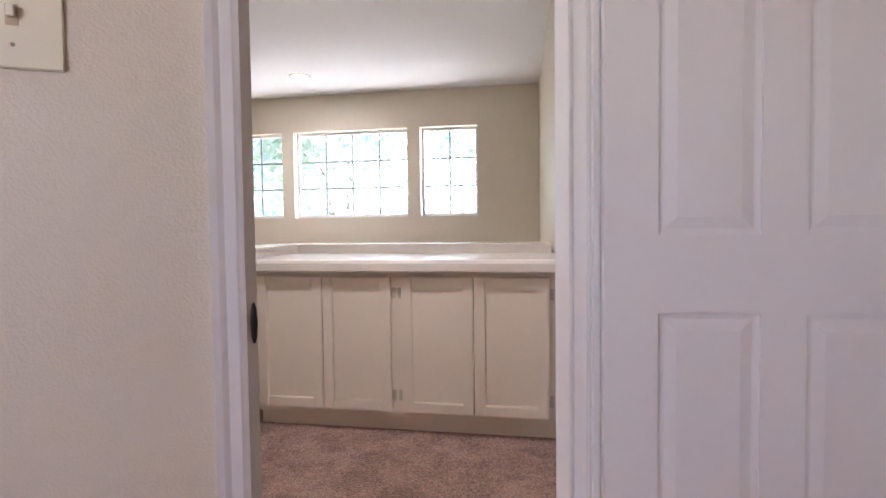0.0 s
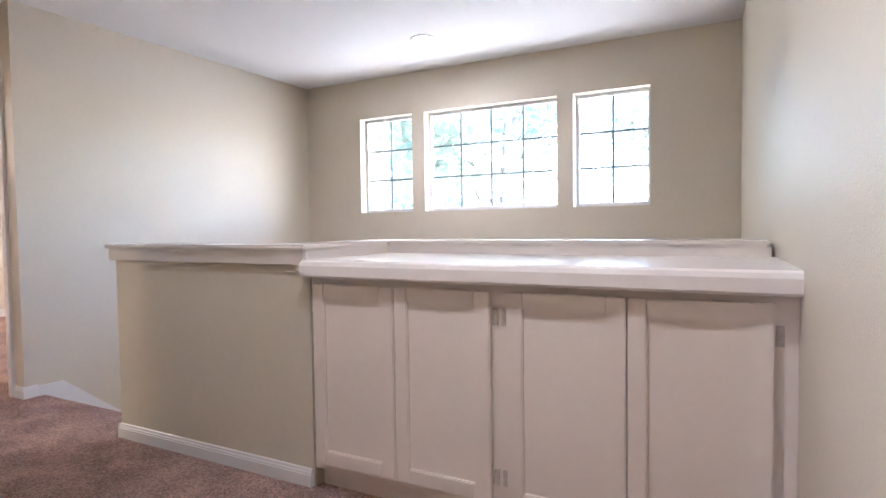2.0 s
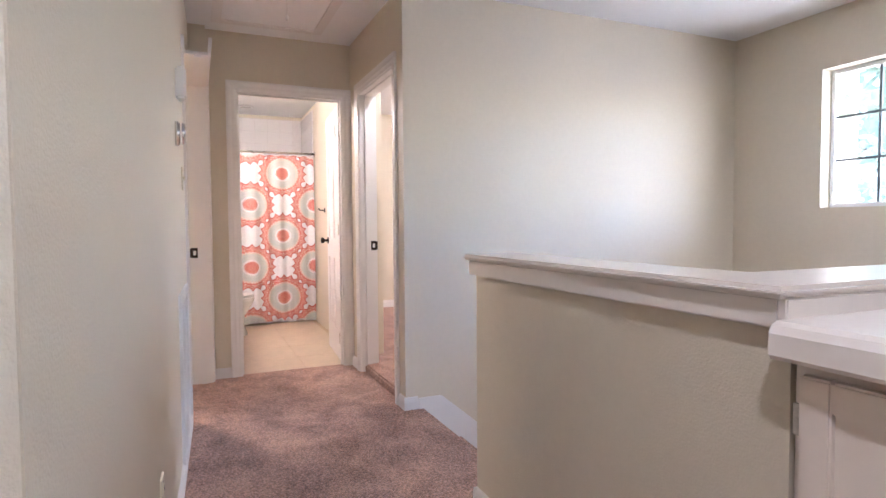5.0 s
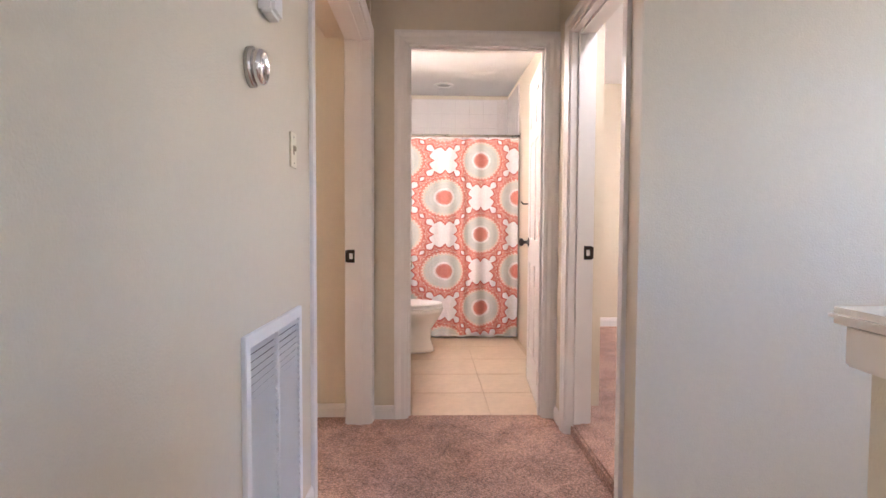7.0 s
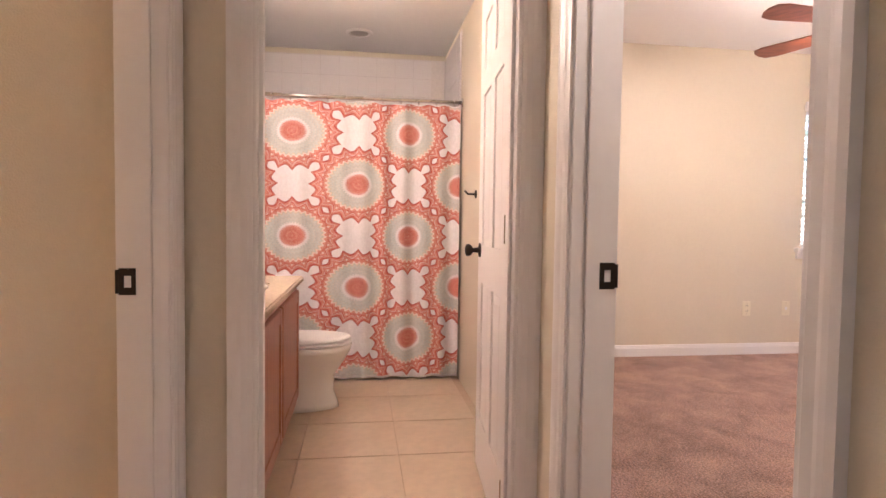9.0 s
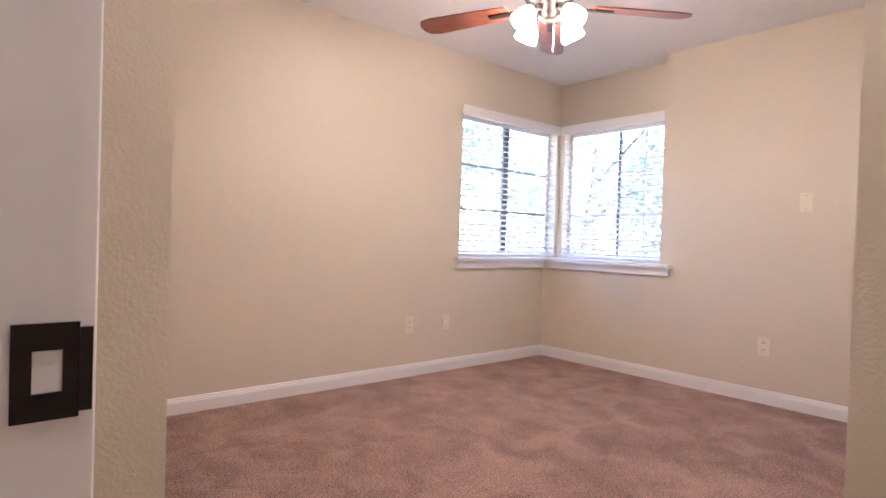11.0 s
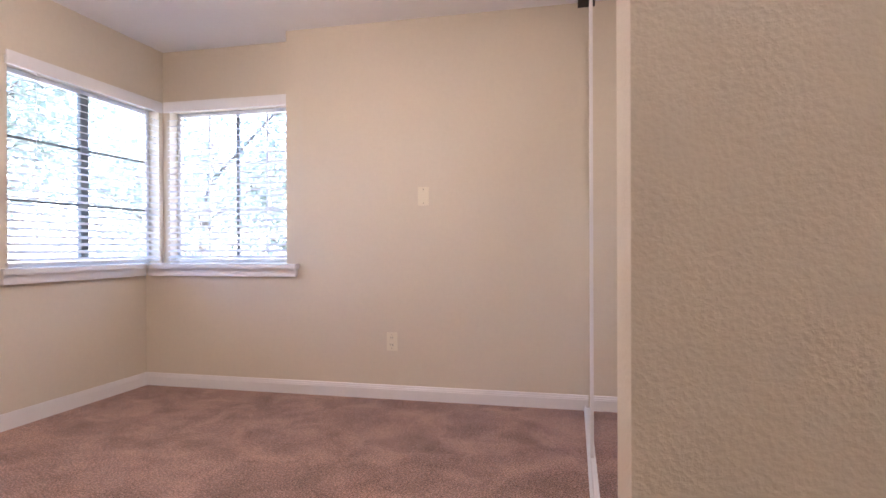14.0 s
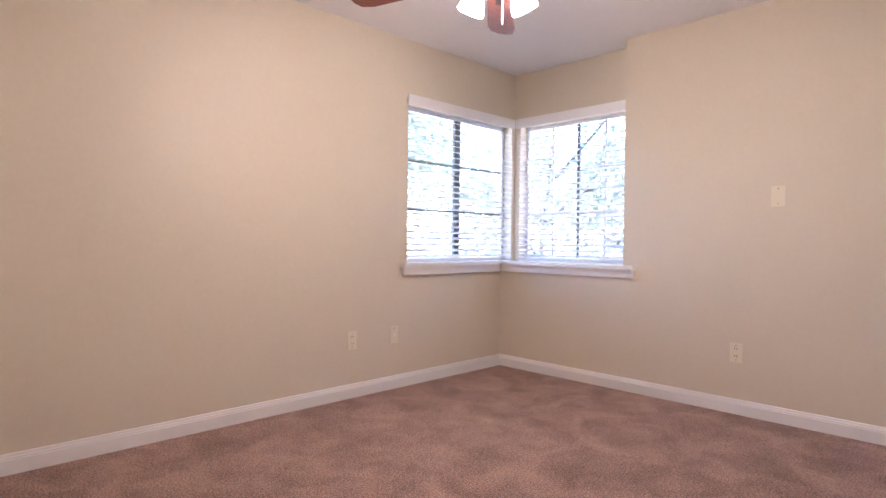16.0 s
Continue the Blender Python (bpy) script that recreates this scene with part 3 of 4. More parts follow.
def cabinet_door(parent, x0, x1, z0, z1, y, mat, hinge, knob=False):
    w, t = 0.055, 0.024
    door = part("door", boxes((x0 + 0.05, y - 0.011, z0 + 0.05, x1 - 0.05, y - 0.002, z1 - 0.05)), mat, parent)
    for b in ((x0, y - t, z0, x0 + w, y, z1), (x1 - w, y - t, z0, x1, y, z1), (x0 + w, y - t, z0, x1 - w, y, z0 + w), (x0 + w, y - t, z1 - w, x1 - w, y, z1)):
        part("rail", boxes(b), mat, door, "", 0.004)
    for z in (z0 + 0.085, z1 - 0.085):
        hx = x0 - 0.012 if hinge == "low" else x1 + 0.012
        bm = boxes((hx - 0.010, y - 0.004, z - 0.028, hx + 0.010, y + 0.002, z + 0.028))
        tube(bm, [(hx + (0.010 if hinge == "low" else -0.010), y - 0.006, z - 0.024), (hx + (0.010 if hinge == "low" else -0.010), y - 0.006, z + 0.024)], 0.0045, 8)
        part("hinge", bm, HINGE, door, "partly painted metal hinge")
    return door


cabinet = thing("built_in_cabinet", "cream painted built-in cabinet with four shaker doors", "cabinet")
part("body", boxes((-1.704, 2.512, 0.095, -0.078, 3.07, 0.855)), CAB, cabinet, "", 0.003)
part("toe_kick", boxes((-1.702, 2.56, 0.0, -0.080, 3.05, 0.094)), CAB, cabinet)
for d0, d1, hg in ((0.0, 0.368, "low"), (0.372, 0.742, "high"), (0.800, 1.172, "low"), (1.176, 1.547, "high")):
    cabinet_door(cabinet, -1.681 + d0, -1.681 + d1, 0.128, 0.830, 2.510, CAB, hg)


def door_leaf(name, w, h, label, rail=(0.82, 0.98), knob=True, hinges=(0.2, 1.05, 1.82)):
    """A six-panel door, hinge at x = 0, thickness along y from 0 to 0.035."""
    t = 0.035
    rig = thing(name, label, "door")
    s, m = 0.155 * w, 0.125 * w
    px = [(s, (w - m) / 2), ((w + m) / 2, w - s)]
    pz = [(0.24, rail[0]), (rail[1], 1.60), (1.70, h - 0.12)]
    holes = [(a, c, b, d) for a, b in px for c, d in pz]
    part("leaf", union_slab([(0, 0.012, w, h)], holes, lambda u, z, q: (u, (0.0, t)[q], z)), TRIM, rig)
    for a, c, b, d in holes:
        bm = bmesh.new()
        for q in (0, 1):
            f = (lambda y: y) if q == 0 else (lambda y: t - y)
            loops = []
            for ins, y in ((0.0, 0.007), (0.009, 0.008), (0.013, 0.008), (0.036, 0.0025), (0.040, 0.0025)):
                loops.append(ring(bm, [(a + ins, f(y), c + ins), (b - ins, f(y), c + ins), (b - ins, f(y), d - ins), (a + ins, f(y), d - ins)]))
            for l0, l1 in zip(loops, loops[1:]):
                for i in range(4):
                    bm.faces.new((l0[i], l0[(i + 1) % 4], l1[(i + 1) % 4], l1[i]))
            bm.faces.new(loops[-1])
        part("panel", bm, TRIM, rig)
    if knob:
        for y, d in ((0.0, -1), (t, 1)):
            bm = lathe(bmesh.new(), [(0.030, 0), (0.031, d * 0.006), (0.012, d * 0.010), (0.010, d * 0.032), (0.022, d * 0.040), (0.027, d * 0.052), (0.024, d * 0.062), (0.008, d * 0.067)], (w - 0.065, y, 0.955), "Y", 20)
            part("knob", bm, BRONZE, rig, "dark bronze round knob", smooth=True)
        part("latch", boxes((w - 0.001, 0.005, 0.925, w + 0.003, 0.030, 0.985)), BRONZE, rig, "dark bronze latch plate")
    for z in hinges:
        part("hinge", tube(bmesh.new(), [(-0.004, t + 0.004, z - 0.045), (-0.004, t + 0.004, z + 0.045)], 0.006, 8), STEEL, rig)
    return rig


leaf1 = door_leaf("panel_door", 0.69, 2.02, "white six-panel wooden door standing wide open", (0.911, 1.068), True, ())
leaf1.matrix_basis = pose(-0.018, 0.875, 0.0, 0, 0, 4)
leaf2 = door_leaf("panel_door", 0.70, 2.02, "white six-panel bathroom door standing open with bronze knob")
leaf2.matrix_basis = pose(-5.45, 2.612, 0.0, 0, 0, 175.5)


def plate(name, x, y, z, face, kind, label, w=0.07, h=0.115):
    """A wall plate; face: the way it looks, as degrees about z from -y."""
    rig = thing(name, label, "outlet" if kind == "outlet" else "switch", (x, y, z), turn=face)
    part("cover", boxes((-w / 2, -0.006, -h / 2, w / 2, 0, h / 2)), PLATE, rig, "", 0.002)
    if kind == "switch":
        part("toggle", boxes((-0.005, -0.016, -0.004, 0.005, -0.006, 0.012)), PLATE, rig, "", 0.001)
        part("slot", boxes((-0.008, -0.0065, -0.015, 0.008, -0.0055, 0.015)), COUNTER, rig)
    if kind == "outlet":
        for dz in (-0.022, 0.022):
            part("socket", lathe(bmesh.new(), [(0.017, -0.0055), (0.017, -0.0085), (0.015, -0.009)], (0, 0, dz), "Y", 16), PLATE, rig)
            part("slots", boxes((-0.008, -0.0096, dz - 0.002, -0.005, -0.0085, dz + 0.008), (0.005, -0.0096, dz - 0.002, 0.008, -0.0085, dz + 0.008)), SLOT_SHADE, rig)
    if kind == "jack":
        part("jack", boxes((-0.01, -0.009, -0.012, 0.01, -0.0055, 0.01)), WHITE, rig, "", 0.001)
    for dz in (-0.042, 0.042):
        part("screw", lathe(bmesh.new(), [(0.003, -0.0055), (0.003, -0.0072)], (0, 0, dz), "Y", 8), STEEL, rig)
    return rig


plate("light_switch", -0.877, 0.377, 1.40, 33, "switch", "wide ivory toggle light switch on the wall by the door", 0.125, 0.15)
plate("light_switch", -1.142, 0.980, 1.306, 138.5, "switch", "ivory toggle light switch on the landing wall", 0.075, 0.12)
plate("light_switch", -0.985, 0.841, 1.306, 138.5, "switch", "ivory toggle light switch on the landing wall", 0.075, 0.12)
plate("light_switch", -4.142, 1.490, 1.323, 178.1, "switch", "ivory toggle light switch above the return grille")
plate("wall_outlet", -2.75, 1.4435, 0.35, 178.1, "outlet", "ivory duplex outlet low on the hall wall")
plate("wall_outlet", -5.996, 6.60, 0.427, 0, "outlet", "ivory duplex outlet low on the bedroom wall")
plate("cover_plate", -5.789, 6.60, 1.335, 0, "blank", "blank ivory cover plate on the bedroom wall")
plate("wall_outlet", -7.795, 5.143, 0.43, 90, "outlet", "ivory duplex outlet near the bedroom corner")
plate("phone_jack", -7.795, 5.486, 0.43, 90, "jack", "ivory phone jack plate near the bedroom corner")

# ---- hall fixtures ----
grille = thing("return_air_grille", "white slatted return-air grille low on the wall", "air grille", (-3.926, 1.483, 0.0), turn=178.1)
gw, g0, g1 = 0.275, 0.075, 0.80
part("frame", union_slab([(-gw, g0, gw, g1)], [(-gw + 0.035, g0 + 0.035, -0.008, g1 - 0.035), (0.008, g0 + 0.035, gw - 0.035, g1 - 0.035)], lambda u, z, s: (u, (0, -0.014)[s], z)), WHITE, grille, "", 0.002)
for col in (-1, 1):
    for i in range(32):
        z = g0 + 0.045 + i * 0.0205
        bm = bmesh.new()
        a, b = (0.008, gw - 0.035) if col > 0 else (-gw + 0.035, -0.008)
        bm.faces.new(ring(bm, [(a, -0.013, z - 0.0055), (b, -0.013, z - 0.0055), (b, -0.003, z + 0.0055), (a, -0.003, z + 0.0055)]))
        bmesh.ops.solidify(bm, geom=bm.faces[:], thickness=0.001)
        part("slat", bm, WHITE, grille)
# Black sheet paints the shade seen between the grille slats.
part("shade_backing", boxes((-gw + 0.02, -0.0015, g0 + 0.02, gw - 0.02, -0.0005, g1 - 0.02)), SLOT_SHADE, grille)

bell = thing("thermostat", "round chrome thermostat dial on the hall wall", "thermostat", (-3.74, 1.477, 1.485))
part("base", lathe(bmesh.new(), [(0.052, 0), (0.052, 0.012), (0.048, 0.016)], (0, 0, 0), "Y", 32), STEEL, bell, smooth=True)
part("dial", lathe(bmesh.new(), [(0.046, 0.016), (0.046, 0.034), (0.040, 0.040), (0.034, 0.041), (0.030, 0.037), (0.0, 0.037)], (0, 0, 0), "Y", 32), CHROME, bell, "polished chrome ring", smooth=True)
chime = thing("door_chime", "white plastic door chime box on the hall wall", "door chime", (-3.85, 1.480, 1.72))
part("cover", boxes((-0.05, 0, -0.07, 0.05, 0.045, 0.07)), WHITE, chime, "", 0.01)

hatch = thing("attic_hatch", "white attic hatch panel with trim in the hall ceiling", "attic hatch", (-4.5, 2.03, H))
part("trim", union_slab([(-0.62, -0.36, 0.62, 0.36)], [(-0.56, -0.30, 0.56, 0.30)], lambda u, v, s: (u, v, (0, -0.016)[s])), TRIM, hatch, "", 0.003)
part("panel", boxes((-0.555, -0.295, -0.008, 0.555, 0.295, -0.002)), CEIL, hatch)
cord = part("pull_cord", tube(bmesh.new(), [(0.1, 0.02, 0), (0.1, 0.022, -0.16)], 0.002, 6), WHITE, hatch, "thin pull cord")
part("pull_knob", lathe(bmesh.new(), [(0.003, 0.0), (0.008, -0.006), (0.010, -0.02), (0.006, -0.032)], (0.1, 0.022, -0.16), "Z", 12), WHITE, hatch, smooth=True)


def recessed(name, x, y, mat, label, watts=0):
    rig = thing(name, label, "ceiling light", (x, y, H), group="recessed ceiling lights")
    part("trim_ring", lathe(bmesh.new(), [(0.095, 0), (0.095, -0.004), (0.088, -0.009), (0.072, -0.010), (0.068, -0.004), (0.066, -0.001)], (0, 0, 0), "Z", 32), WHITE, rig, smooth=True)
    part("lens", lathe(bmesh.new(), [(0.066, -0.002), (0.060, -0.005), (0.02, -0.007)], (0, 0, 0), "Z", 32), mat, rig, smooth=True)
    return rig


# These two fixtures are added to carry the unseen fill lamps.
recessed("recessed_light", -0.95, 1.70, SPOT, "added unseen recessed light that fills the landing")
recessed("recessed_light", -4.70, 3.05, SPOT, "added unseen recessed light that fills the bedroom entry")
recessed("recessed_light", -2.34, 4.53, SPOT, "lit round recessed light in the white ceiling")
recessed("recessed_light", -7.94, 2.10, material("unlit_lens", (0.35, 0.34, 0.33), 0.3), "unlit round recessed light above the shower")

# ---- bathroom ----
part_of_floor = bpy.data.objects["floor_bathroom"]
tile_bm = boxes((0.001, 0.001, 0, 0.449, 0.449, 0.010))
tile_me = mesh("tile", tile_bm, TILE, 0.002)
for i in range(7):
    for j in range(5):
        x, y = -8.4 + 0.45 * i - 0.13, 0.95 + 0.45 * j
        x0, x1, y0, y1 = max(x, -8.4), min(x + 0.45, -5.38), max(y, 1.33), min(y + 0.45, 2.80)
        if x1 - x0 < 0.05 or y1 - y0 < 0.05:
            continue
        t = new("tile", tile_me)
        t.parent = part_of_floor
        t.matrix_basis = Matrix.Translation((x0, y0, -0.0115)) @ Matrix.Diagonal(((x1 - x0) / 0.45, (y1 - y0) / 0.45, 1, 1))

tub = thing("bathtub", "white bathtub behind the shower curtain", "bathtub")
part("apron", boxes((-7.68, 1.334, -0.0105, -7.65, 2.796, 0.40)), PORCELAIN, tub, "", 0.01)
part("rim", union_slab([(-8.398, 1.332, -7.64, 2.798)], [(-8.32, 1.42, -7.72, 2.70)], lambda u, v, s: (u, v, (0.40, 0.43)[s])), PORCELAIN, tub, "", 0.008)
part("basin", boxes((-8.33, 1.41, 0.02, -7.685, 2.71, 0.06)), PORCELAIN, tub)

tw = thing("shower_tiles", "white glazed wall tiles round the shower", "wall tiles", kind="structure")
st = mesh("tile", boxes((0, 0, 0, 0.146, 0.006, 0.146)), SHOWER, 0.0015)
part("grout", boxes((-8.4, 1.333, 0.43, -8.396, 2.797, 2.40), (-8.4, 1.33, 0.43, -7.62, 1.334, 2.40), (-8.4, 2.796, 0.43, -7.62, 2.80, 2.40)), GROUT, tw)
for k in range(12):
    z = 0.45 + 0.1485 * k + 0.16
    for i in range(9):
        o = new("tile", st)
        o.parent, o.matrix_basis = tw, pose(-8.396, 1.345 + 0.1485 * (i + 1), z, 0, 0, -90)
        if i < 5:
            o = new("tile", st)
            o.parent, o.matrix_basis = tw, pose(-8.385 + 0.1485 * i, 1.334, z)
            o = new("tile", st)
            o.parent, o.matrix_basis = tw, pose(-8.385 + 0.1485 * (i + 1), 2.796, z, 0, 0, 180)

RX, RZ = -7.56, 1.89
rod = thing("shower_rod", "brushed metal shower curtain rod", "curtain rod", (RX, 1.33, RZ))
part("tube", tube(bmesh.new(), [(0, 0.0, 0), (0, 1.47, 0)], 0.0125, 14), STEEL, rod, smooth=True)
part("sleeve", tube(bmesh.new(), [(0, 0.0, 0), (0, 0.80, 0)], 0.0145, 14), STEEL, rod, smooth=True)
for y in (0.004, 1.466):
    part("flange", lathe(bmesh.new(), [(0.03, -0.004), (0.03, 0.004), (0.018, 0.008)], (0, y, 0), "Y", 20), STEEL, rod, smooth=True)

curtain = thing("shower_curtain", "white shower curtain with coral and grey medallions", "shower curtain", (RX, 0, 0))
knots = [(1.36, -0.80), (1.672, 0.0), (2.105, 1.0), (2.436, 2.0), (2.785, 3.0), (2.80, 3.05)]


def column(y):
    for (a, p), (b, q) in zip(knots, knots[1:]):
        if y <= b:
            return p + (q - p) * (y - a) / (b - a)
    return knots[-1][1]


NU, NV = 180, 70
verts, uvs, faces = [], [], []
for j in range(NV + 1):
    z = 0.035 + (1.86 - 0.035) * j / NV
    for i in range(NU + 1):
        y = 1.375 + (2.785 - 1.375) * i / NU
        low = 1 - j / NV
        fold = 0.018 * math.sin(y * 27 + 0.5 * math.sin(z * 1.7)) + 0.012 * math.sin(y * 47 + 1.3 + 0.4 * z) + 0.006 * noise.noise((y * 14, z * 1.5, 0))
        deep = 0.03 * math.exp(-((y - 2.33) / 0.05) ** 2) + 0.02 * math.exp(-((y - 1.88) / 0.05) ** 2)
        verts.append((0.03 * low + fold * (0.55 + 0.55 * low) - deep, y, z + (0.006 * math.sin(y * 52) if j == NV else 0) + (0.008 * math.sin(y * 27) if j == 0 else 0)))
        uvs.append((column(y), (z - 0.975) / 0.685))
for j in range(NV):
    for i in range(NU):
        k = j * (NU + 1) + i
        faces.append((k, k + 1, k + NU + 2, k + NU + 1))
cm = bpy.data.meshes.new("cloth")
cm.from_pydata(verts, [], faces)
layer = cm.uv_layers.new(name="UVMap")
for lp in cm.loops:
    layer.data[lp.index].uv = uvs[lp.vertex_index]
for p in cm.polygons:
    p.use_smooth = True
cm.materials.append(CLOTH)
cloth = new("cloth", cm)
cloth.parent = curtain
lv = [(v[0] - 0.016, v[1], v[2] - 0.02 if v[2] < 1.0 else v[2] + 0.012) for v in verts]
lm = bpy.data.meshes.new("liner")
lm.from_pydata(lv, [], faces)
lm.materials.append(LINER)
ln = new("liner", lm)
ln.parent = curtain
for i in range(12):
    y = 1.42 + i * 0.12
    pts = [(0.024 * math.cos(a), y, RZ - 0.006 + 0.026 * math.sin(a)) for a in [2 * math.pi * q / 14 for q in range(15)]]
    part("ring", tube(bmesh.new(), pts, 0.0022, 6), CHROME, curtain)

vanity = thing("vanity_cabinet", "honey oak bathroom vanity cabinet with raised doors", "vanity", (0, 0, 0))
VX0, VX1, VY = -6.79, -5.52, 1.785
part("body", boxes((VX0, 1.332, 0.09, VX1, VY, 0.745)), OAK, vanity, "", 0.003)
part("toe_kick", boxes((VX0 + 0.002, 1.34, 0.0, VX1 - 0.002, VY - 0.06, 0.089)), OAK, vanity)
for i in range(2):
    x0 = VX0 + 0.045 + i * 0.635
    d = part("door", boxes((x0 + 0.05, VY - 0.002, 0.20, x0 + 0.565, VY + 0.013, 0.66)), OAK, vanity, "", 0.006)
    for b in ((x0, VY, 0.15, x0 + 0.06, VY + 0.018, 0.71), (x0 + 0.555, VY, 0.15, x0 + 0.615, VY + 0.018, 0.71), (x0 + 0.06, VY, 0.15, x0 + 0.555, VY + 0.018, 0.21), (x0 + 0.06, VY, 0.65, x0 + 0.555, VY + 0.018, 0.71)):
        part("rail", boxes(b), OAK, d, "", 0.004)
vtop = thing("bathroom_countertop", "mottled beige vanity top with white sink", "countertop", (0, 0, 0.745))
part("slab", union_slab([(VX0 - 0.02, 1.332, VX1, VY + 0.035)], [(-6.42, 1.42, -5.98, 1.70)], lambda u, v, s: (u, v, (0.001, 0.034)[s])), COUNTER, vtop, "", 0.007)
part("backsplash", boxes((VX0 - 0.02, 1.332, 0.034, VX1, 1.352, 0.13)), COUNTER, vtop, "", 0.004)
sb = bmesh.new()
lathe(sb, [(1.12, 0.012), (1.10, 0.020), (1.0, 0.022), (0.93, 0.012), (0.80, -0.06), (0.4, -0.12), (0.08, -0.13)], (0, 0, 0), "Z", 32)
for v in sb.verts:
    v.co = Vector((v.co.x * 0.225 - 6.20, v.co.y * 0.15 + 1.56, v.co.z + 0.022))
part("sink", sb, PORCELAIN, vtop, "white oval sink", smooth=True)
part("faucet", tube(bmesh.new(), [(-6.2, 1.385, 0.03), (-6.2, 1.385, 0.13), (-6.2, 1.41, 0.16), (-6.2, 1.47, 0.165), (-6.2, 1.50, 0.145)], 0.012, 12), CHROME, vtop, "chrome faucet", smooth=True)
for dx in (-0.09, 0.09):
    part("tap", lathe(bmesh.new(), [(0.022, 0.03), (0.02, 0.06), (0.012, 0.07), (0.018, 0.085), (0.012, 0.10)], (-6.2 + dx, 1.385, 0), "Z", 16), CHROME, vtop, smooth=True)

toilet = thing("toilet", "white porcelain toilet with closed lid", "toilet", (-7.03, 1.365, -0.002))


def oval(bm, cx, cy, sections, sides=36, egg=0.12):
    loops = []
    for rx, ry, z, oy in sections:
        loop = []
        for i in range(sides):
            a = 2 * math.pi * i / sides
            w = 1 - egg * math.sin(a)
            loop.append(bm.verts.new((cx + rx * w * math.cos(a), cy + oy + ry * math.sin(a), z)))
        loops.append(loop)
    for a, b in zip(loops, loops[1:]):
        for i in range(sides):
            bm.faces.new((a[i], a[(i + 1) % sides], b[(i + 1) % sides], b[i]))
    bm.faces.new(loops[0]), bm.faces.new(loops[-1])
    return bm


part("bowl", oval(bmesh.new(), 0, 0.42, [(0.115, 0.215, 0.0, 0.0), (0.112, 0.21, 0.03, 0.0), (0.100, 0.19, 0.10, -0.005), (0.105, 0.19, 0.19, 0.0), (0.150, 0.225, 0.27, 0.02), (0.180, 0.245, 0.33, 0.035), (0.186, 0.250, 0.365, 0.04), (0.170, 0.235, 0.372, 0.04)]), PORCELAIN, toilet, smooth=True)
part("seat", oval(bmesh.new(), 0, 0.46, [(0.185, 0.245, 0.373, 0.0), (0.190, 0.250, 0.380, 0.0), (0.188, 0.248, 0.390, 0.0), (0.17, 0.23, 0.392, 0.0)]), WHITE, toilet, smooth=True)
part("lid", oval(bmesh.new(), 0, 0.455, [(0.182, 0.242, 0.394, 0.0), (0.188, 0.248, 0.400, 0.0), (0.184, 0.245, 0.412, 0.0), (0.15, 0.20, 0.419, 0.0), (0.05, 0.08, 0.421, 0.0)]), WHITE, toilet, smooth=True)
part("tank", boxes((-0.22, 0.0, 0.36, 0.22, 0.19, 0.70)), PORCELAIN, toilet, "", 0.02)
part("tank_lid", boxes((-0.23, -0.008, 0.701, 0.23, 0.20, 0.735)), PORCELAIN, toilet, "", 0.01)
part("lever", tube(bmesh.new(), [(-0.15, 0.19, 0.63), (-0.15, 0.215, 0.63), (-0.08, 0.22, 0.62)], 0.007, 8), CHROME, toilet)
part("pedestal", boxes((-0.10, 0.02, 0.0, 0.10, 0.36, 0.36)), PORCELAIN, toilet, "", 0.03)

hook = thing("towel_hook", "dark bronze towel hook on the wall", "towel hook", (-7.05, 2.80, 1.245))
part("rose", lathe(bmesh.new(), [(0.025, 0), (0.024, -0.006), (0.010, -0.010)], (0, 0, 0), "Y", 18), BRONZE, hook)
part("arm", tube(bmesh.new(), [(0, -0.008, 0), (0, -0.05, 0.0), (0, -0.07, 0.02)], 0.006, 8), BRONZE, hook)

bvent = thing("ceiling_vent", "small white slotted vent in the bathroom ceiling", "vent", (-6.53, 2.36, H))
part("frame", union_slab([(-0.09, -0.09, 0.09, 0.09)], [(-0.06, -0.075, 0.06, 0.075)], lambda u, v, s: (u, v, (0, -0.008)[s])), WHITE, bvent, "", 0.002)
for i in range(8):
    part("slat", boxes((-0.06, -0.07 + i * 0.019, -0.007, 0.06, -0.062 + i * 0.019, -0.002)), WHITE, bvent)
# Shade between the vent slats, as a black sheet.
part("shade_backing", boxes((-0.065, -0.08, -0.0015, 0.065, 0.08, -0.0005)), SLOT_SHADE, bvent)

vl = thing("vanity_light", "metal vanity light bar with frosted globes", "wall light", (-6.2, 1.33, 2.1))
part("bar", boxes((-0.30, 0.0, -0.05, 0.30, 0.025, 0.05)), CHROME, vl, "", 0.005)
for dx in (-0.2, 0.0, 0.2):
    part("globe", lathe(bmesh.new(), [(0.015, -0.05), (0.045, -0.03), (0.052, 0.0), (0.045, 0.03), (0.015, 0.048)], (dx, 0.085, 0), "Z", 18), BULB, vl, "glowing frosted globe", smooth=True)

# ---- bedroom ----
sill = thing("window_sill", "white painted window sill wrapping the bedroom corner", "window sill", (0, 0, 0.878), kind="structure")
part("board", union_slab([(-7.935 + 0.06, 5.54, -7.745, 6.73), (-7.795, 6.545, -6.627, 6.775)], [], lambda u, v, s: (u, v, (0.0, 0.035)[s])), TRIM, sill, "", 0.006)
part("apron", boxes((-7.793, 5.55, -0.05, -7.765, 6.572, -0.001)), TRIM, sill, "", 0.003)
part("apron", boxes((-7.765, 6.572, -0.05, -6.64, 6.598, -0.001)), TRIM, sill, "", 0.003)


